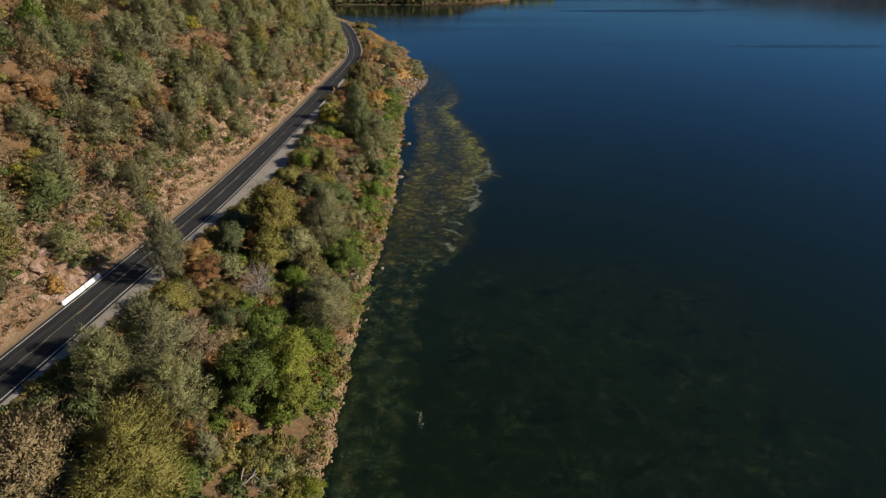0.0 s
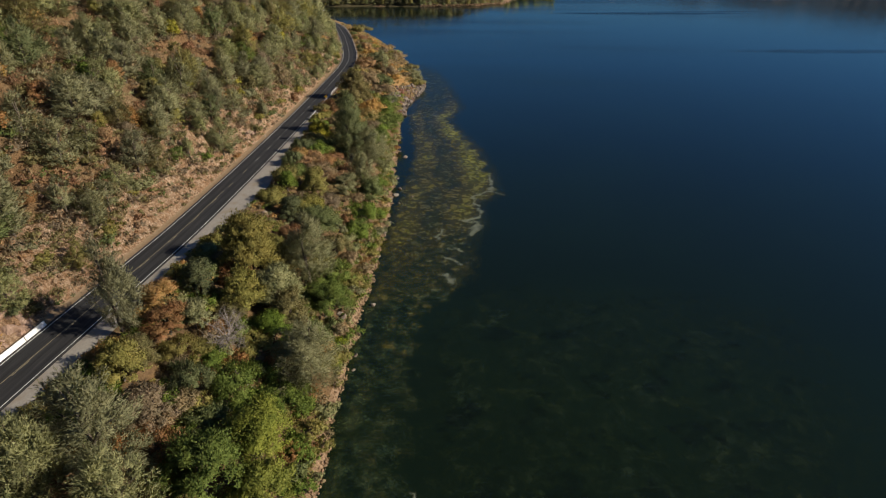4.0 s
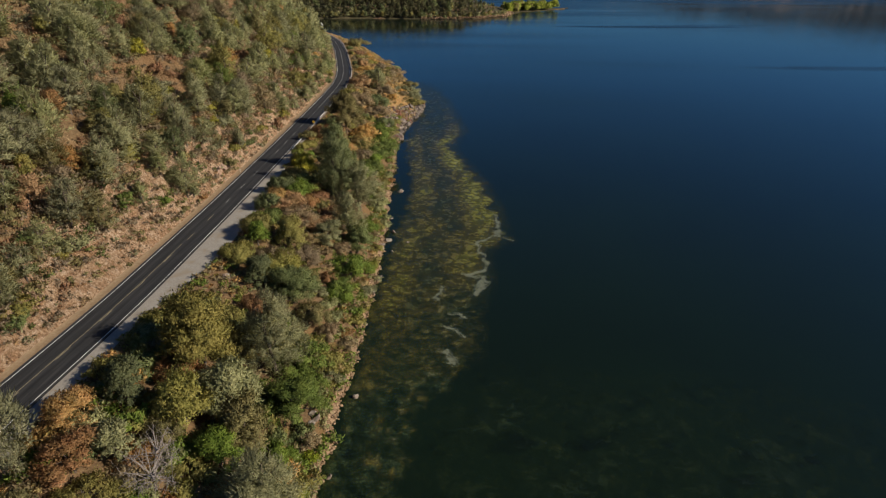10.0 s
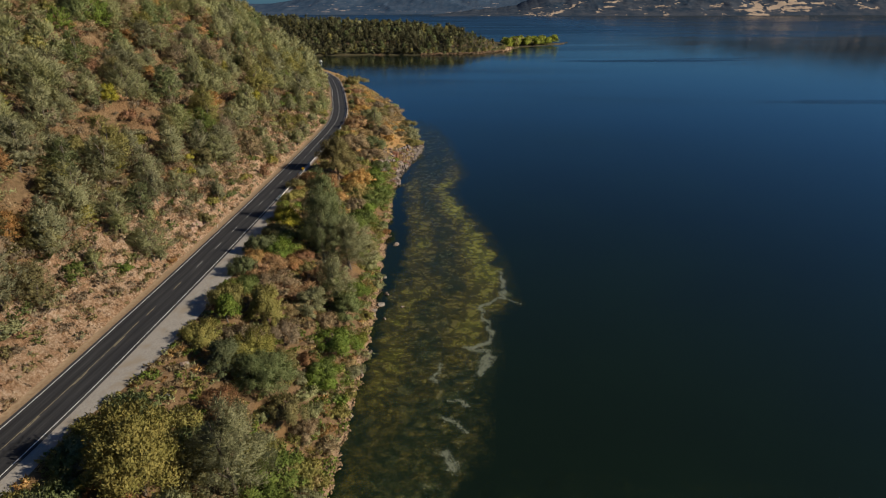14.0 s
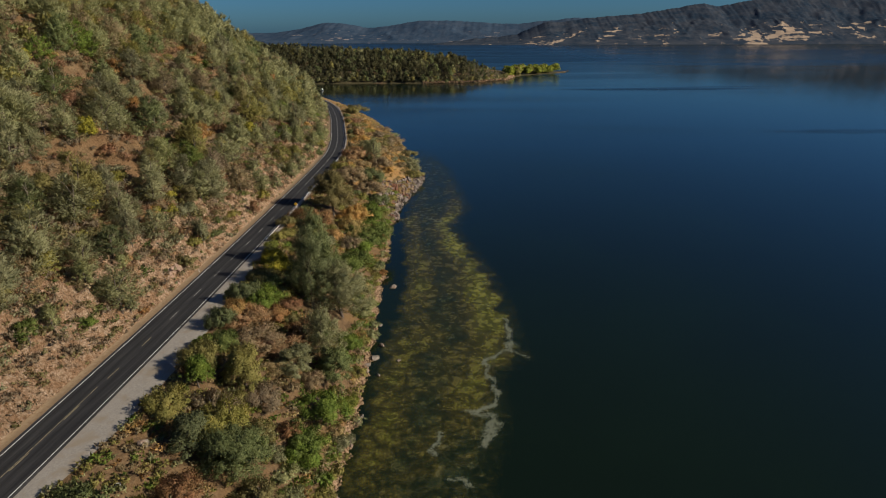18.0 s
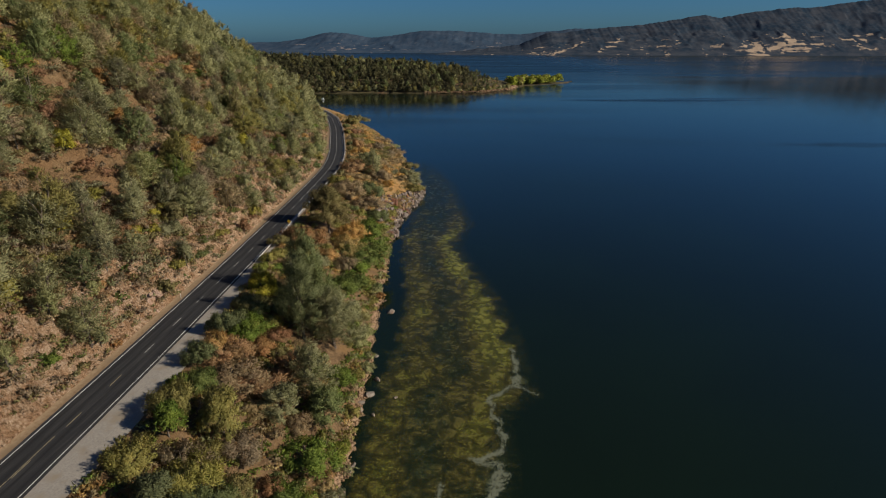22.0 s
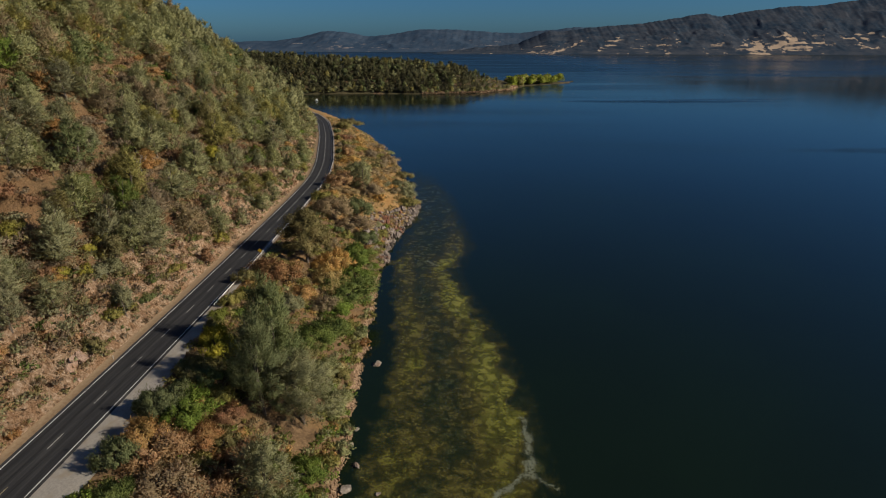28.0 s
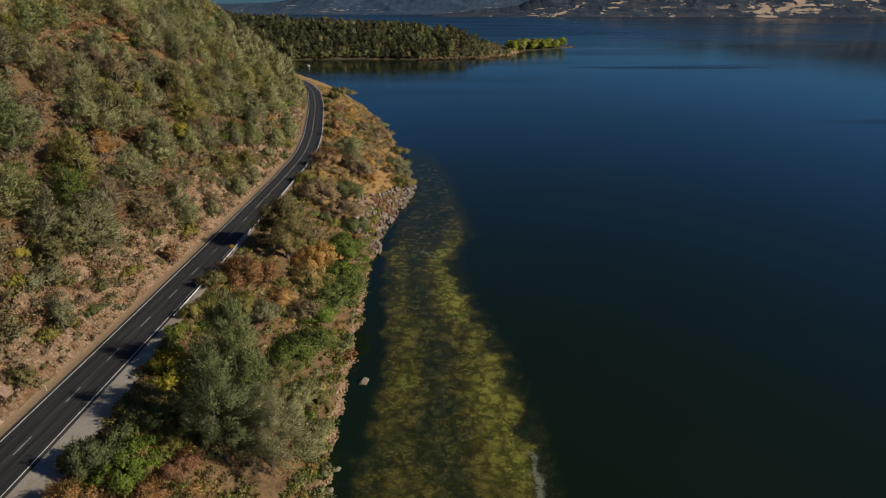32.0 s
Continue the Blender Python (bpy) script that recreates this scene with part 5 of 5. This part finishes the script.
# ---- dead trees ----
def dead_tree(x, y, h, r, seed, label, mat="deadwood"):
    rr = np.random.RandomState(seed)
    ob = new("dead_tree")
    ob.matrix_world = pose(x, y, float(ground(x, y)))
    tagged(ob, label, "tree")
    top = np.array((rr.uniform(-0.1, 0.1) * r, 0, h * 0.55))
    v, f = tubes([[(np.array((0, 0, -0.3)), 0.22), (top * 0.5, 0.17), (top, 0.09)]])
    part("trunk", mesh_of("trunk", v, f, MAT[mat]), ob)
    for i in range(26):
        a, e = rr.uniform(0, 6.28), rr.uniform(0.1, 1.1)
        o = top * rr.uniform(0.35, 1)
        end = o + np.array((math.cos(a) * r * rr.uniform(0.6, 1), math.sin(a) * r * rr.uniform(0.6, 1), h * 0.45 * e))
        mid = (o + end) / 2 + np.array((0, 0, 0.3))
        paths = [[(o, 0.09), (mid, 0.06), (end, 0.025)]]
        for k in range(9):
            s = mid + (end - mid) * rr.uniform(0, 1)
            q = s + rr.normal(0, 0.28 * r, 3) * 0.8
            paths.append([(s, 0.03), ((s + q) / 2 + rr.normal(0, 0.08, 3), 0.022), (q, 0.012)])
        v, f = tubes(paths, 4)
        part("branch", mesh_of("branch", v, f, MAT[mat]), ob)


dead_tree(-11.5, -135.5, 6.0, 4.2, 1, "leafless grey dead tree among bushes")
dead_tree(-13.0, -131.5, 5.0, 3.4, 2, "leafless grey dead tree among bushes")
dead_tree(-73.4, 36.6, 6.0, 2.6, 3, "bleached bare snag on the hillside", "bleached")


# ---- dry tufts, driftwood, odds and ends ----
def grass_clump(x, y, h, seed):
    rr = np.random.RandomState(seed)
    n = 220
    a, lean = rr.uniform(0, 6.28, n), rr.uniform(0.15, 1.0, n)
    root = np.stack([rr.normal(0, 0.16 * h, n), rr.normal(0, 0.16 * h, n), np.zeros(n)], 1)
    way = np.stack([np.cos(a) * lean, np.sin(a) * lean, np.sqrt(np.maximum(1.05 - lean ** 2, 0.05))], 1)
    side = np.stack([-np.sin(a), np.cos(a), np.zeros(n)], 1) * 0.035
    tip = root + way * h * rr.uniform(0.6, 1.1, (n, 1)) - np.array((0, 0, 0.12 * h))
    v = np.stack([root + side, root - side, tip], 1).reshape(-1, 3)
    ob = new("grass_clump", mesh_of("grass_clump", v, np.arange(len(v)).reshape(-1, 3), LEAF["tan"], False))
    ob.matrix_world = pose(x, y, float(ground(x, y)))
    return tagged(ob, "arching clump of dry straw-coloured grass", "grass", "dry grass clumps on the bank")


for i, (x, y, h) in enumerate([(4.7, -166.8, 1.9), (6.3, -164.9, 1.7), (4.0, -169.8, 1.8), (5.5, -168, 1.6), (3.4, -166, 1.5), (6.8, -168.5, 1.5), (7.2, -161, 1.3), (6.0, -158.5, 1.4), (5.0, -154.5, 1.3),
                               (1.6, -88.5, 1.5), (2.3, -91.0, 1.3), (0.6, -94, 1.4), (1.0, -76, 1.3), (-1.0, -70.5, 1.2), (-5.5, -50, 1.2), (-23, -92, 1.2), (-24.5, -78, 1.2), (-25.5, -84, 1.1)]):
    grass_clump(x, y, h, 300 + i)


def log_mesh(length, rad, seed, mat):
    rr = np.random.RandomState(seed)
    pts = [(np.array((rr.normal(0, 0.04) * length, rr.normal(0, 0.04) * length, length * (k / 4 - 0.5))), rad * (1.1 - 0.12 * k)) for k in range(5)]
    v, f = tubes([pts], 7)
    return mesh_of("log", v, f, mat)


pile = new("driftwood_pile")
pile.matrix_world = pose(2.6, -174.6, float(ground(2.6, -174.6)))
tagged(pile, "heap of weathered logs and broken branches on the bank", "driftwood")
rr = np.random.RandomState(77)
for i in range(22):
    p = part("log", log_mesh(rr.uniform(1.2, 3.2), rr.uniform(0.06, 0.17), i, MAT["deadwood" if i % 3 else "bark"]), pile)
    x, y = rr.normal(0, 1.2), rr.normal(0, 0.9)
    p.matrix_local = pose(x, y, float(ground(2.6 + x, -174.6 + y) - ground(2.6, -174.6)) + 0.15 + 0.25 * (i % 4), rr.uniform(70, 110), 0, rr.uniform(0, 360))
trunk = new("fallen_log", log_mesh(6.2, 0.13, 5, MAT["bleached"]))
trunk.matrix_world = look((-3.6, -142.8, float(ground(-3.6, -142.8)) + 1.1), (-0.6, -144.2, float(ground(-0.6, -144.2)) + 0.5))
tagged(trunk, "bleached fallen trunk lying over the brush", "log")
boulder(-14.0, -79.1, 0.7, seed=2, label="pale rock lying among shrubs").data.materials[0] = flat_mat("pale_stone", (0.62, 0.60, 0.56), 0.8)
boulder(-21.4, -95.0, 0.5, seed=1, label="pale rock on the dirt bank").data.materials[0] = flat_mat("grey_stone", (0.45, 0.45, 0.44), 0.8)


def build_boat(x, y):
    boat = new("moored_boat")
    boat.matrix_world = pose(x, y, 0, 0, 0, 60)
    tagged(boat, "small white boat moored in the bay", "boat")
    secs = []
    for k, (yy, w, dz) in enumerate([(-2.6, 0.85, 0), (-1.2, 1.05, 0), (0.6, 1.0, 0.05), (2.0, 0.6, 0.15), (2.9, 0.05, 0.3)]):
        secs += [(-w, yy, 0.75 + dz), (-w * 0.75, yy, -0.1), (0, yy, -0.3), (w * 0.75, yy, -0.1), (w, yy, 0.75 + dz)]
    white = flat_mat("white_hull", (0.75, 0.75, 0.73))
    part("hull", mesh_of("hull", secs, grid_faces(5, 5), white), boat)
    deck = [(p[0], p[1], p[2] - 0.08) for k in range(5) for p in (secs[k * 5], secs[k * 5 + 4])]
    part("deck", mesh_of("deck", deck, grid_faces(5, 2), white, False), boat)
    cabin = box(1.3, 1.8, 2.0, 0.12)
    cabin.materials.append(white)
    part("cabin", cabin, boat).matrix_local = pose(0, -0.3, 0.6)


build_boat(-193, 588)
y = r5.uniform(0, 1, 500)
xs = -75 + 125 * y
front = np.interp(xs, [-150, -64, 5, 46, 75], [690, 690, 713, 764, 850])
bluff_x, bluff_y = r5.uniform(14, 60, 420), r5.uniform(0, 30, 420)
bluff_y = bluff_y + np.interp(bluff_x, [5, 46, 75], [713, 764, 850])
rubble("bluff_rocks", list(zip(bluff_x, bluff_y, np.maximum(pen_ground(bluff_x, bluff_y)[0], 0) + 0.4, r5.uniform(0.6, 2.2, 420))), "reddish tan broken rock on the end of the peninsula", 60, MAT["cut"])
rubble("peninsula_rocks", list(zip(xs, front + r5.uniform(-1, 6, 500), np.full(500, 0.6) + r5.uniform(0, 2.0, 500), r5.uniform(0.5, 1.5, 500))), "reddish rocks along the peninsula shore", 59, MAT["beach"])
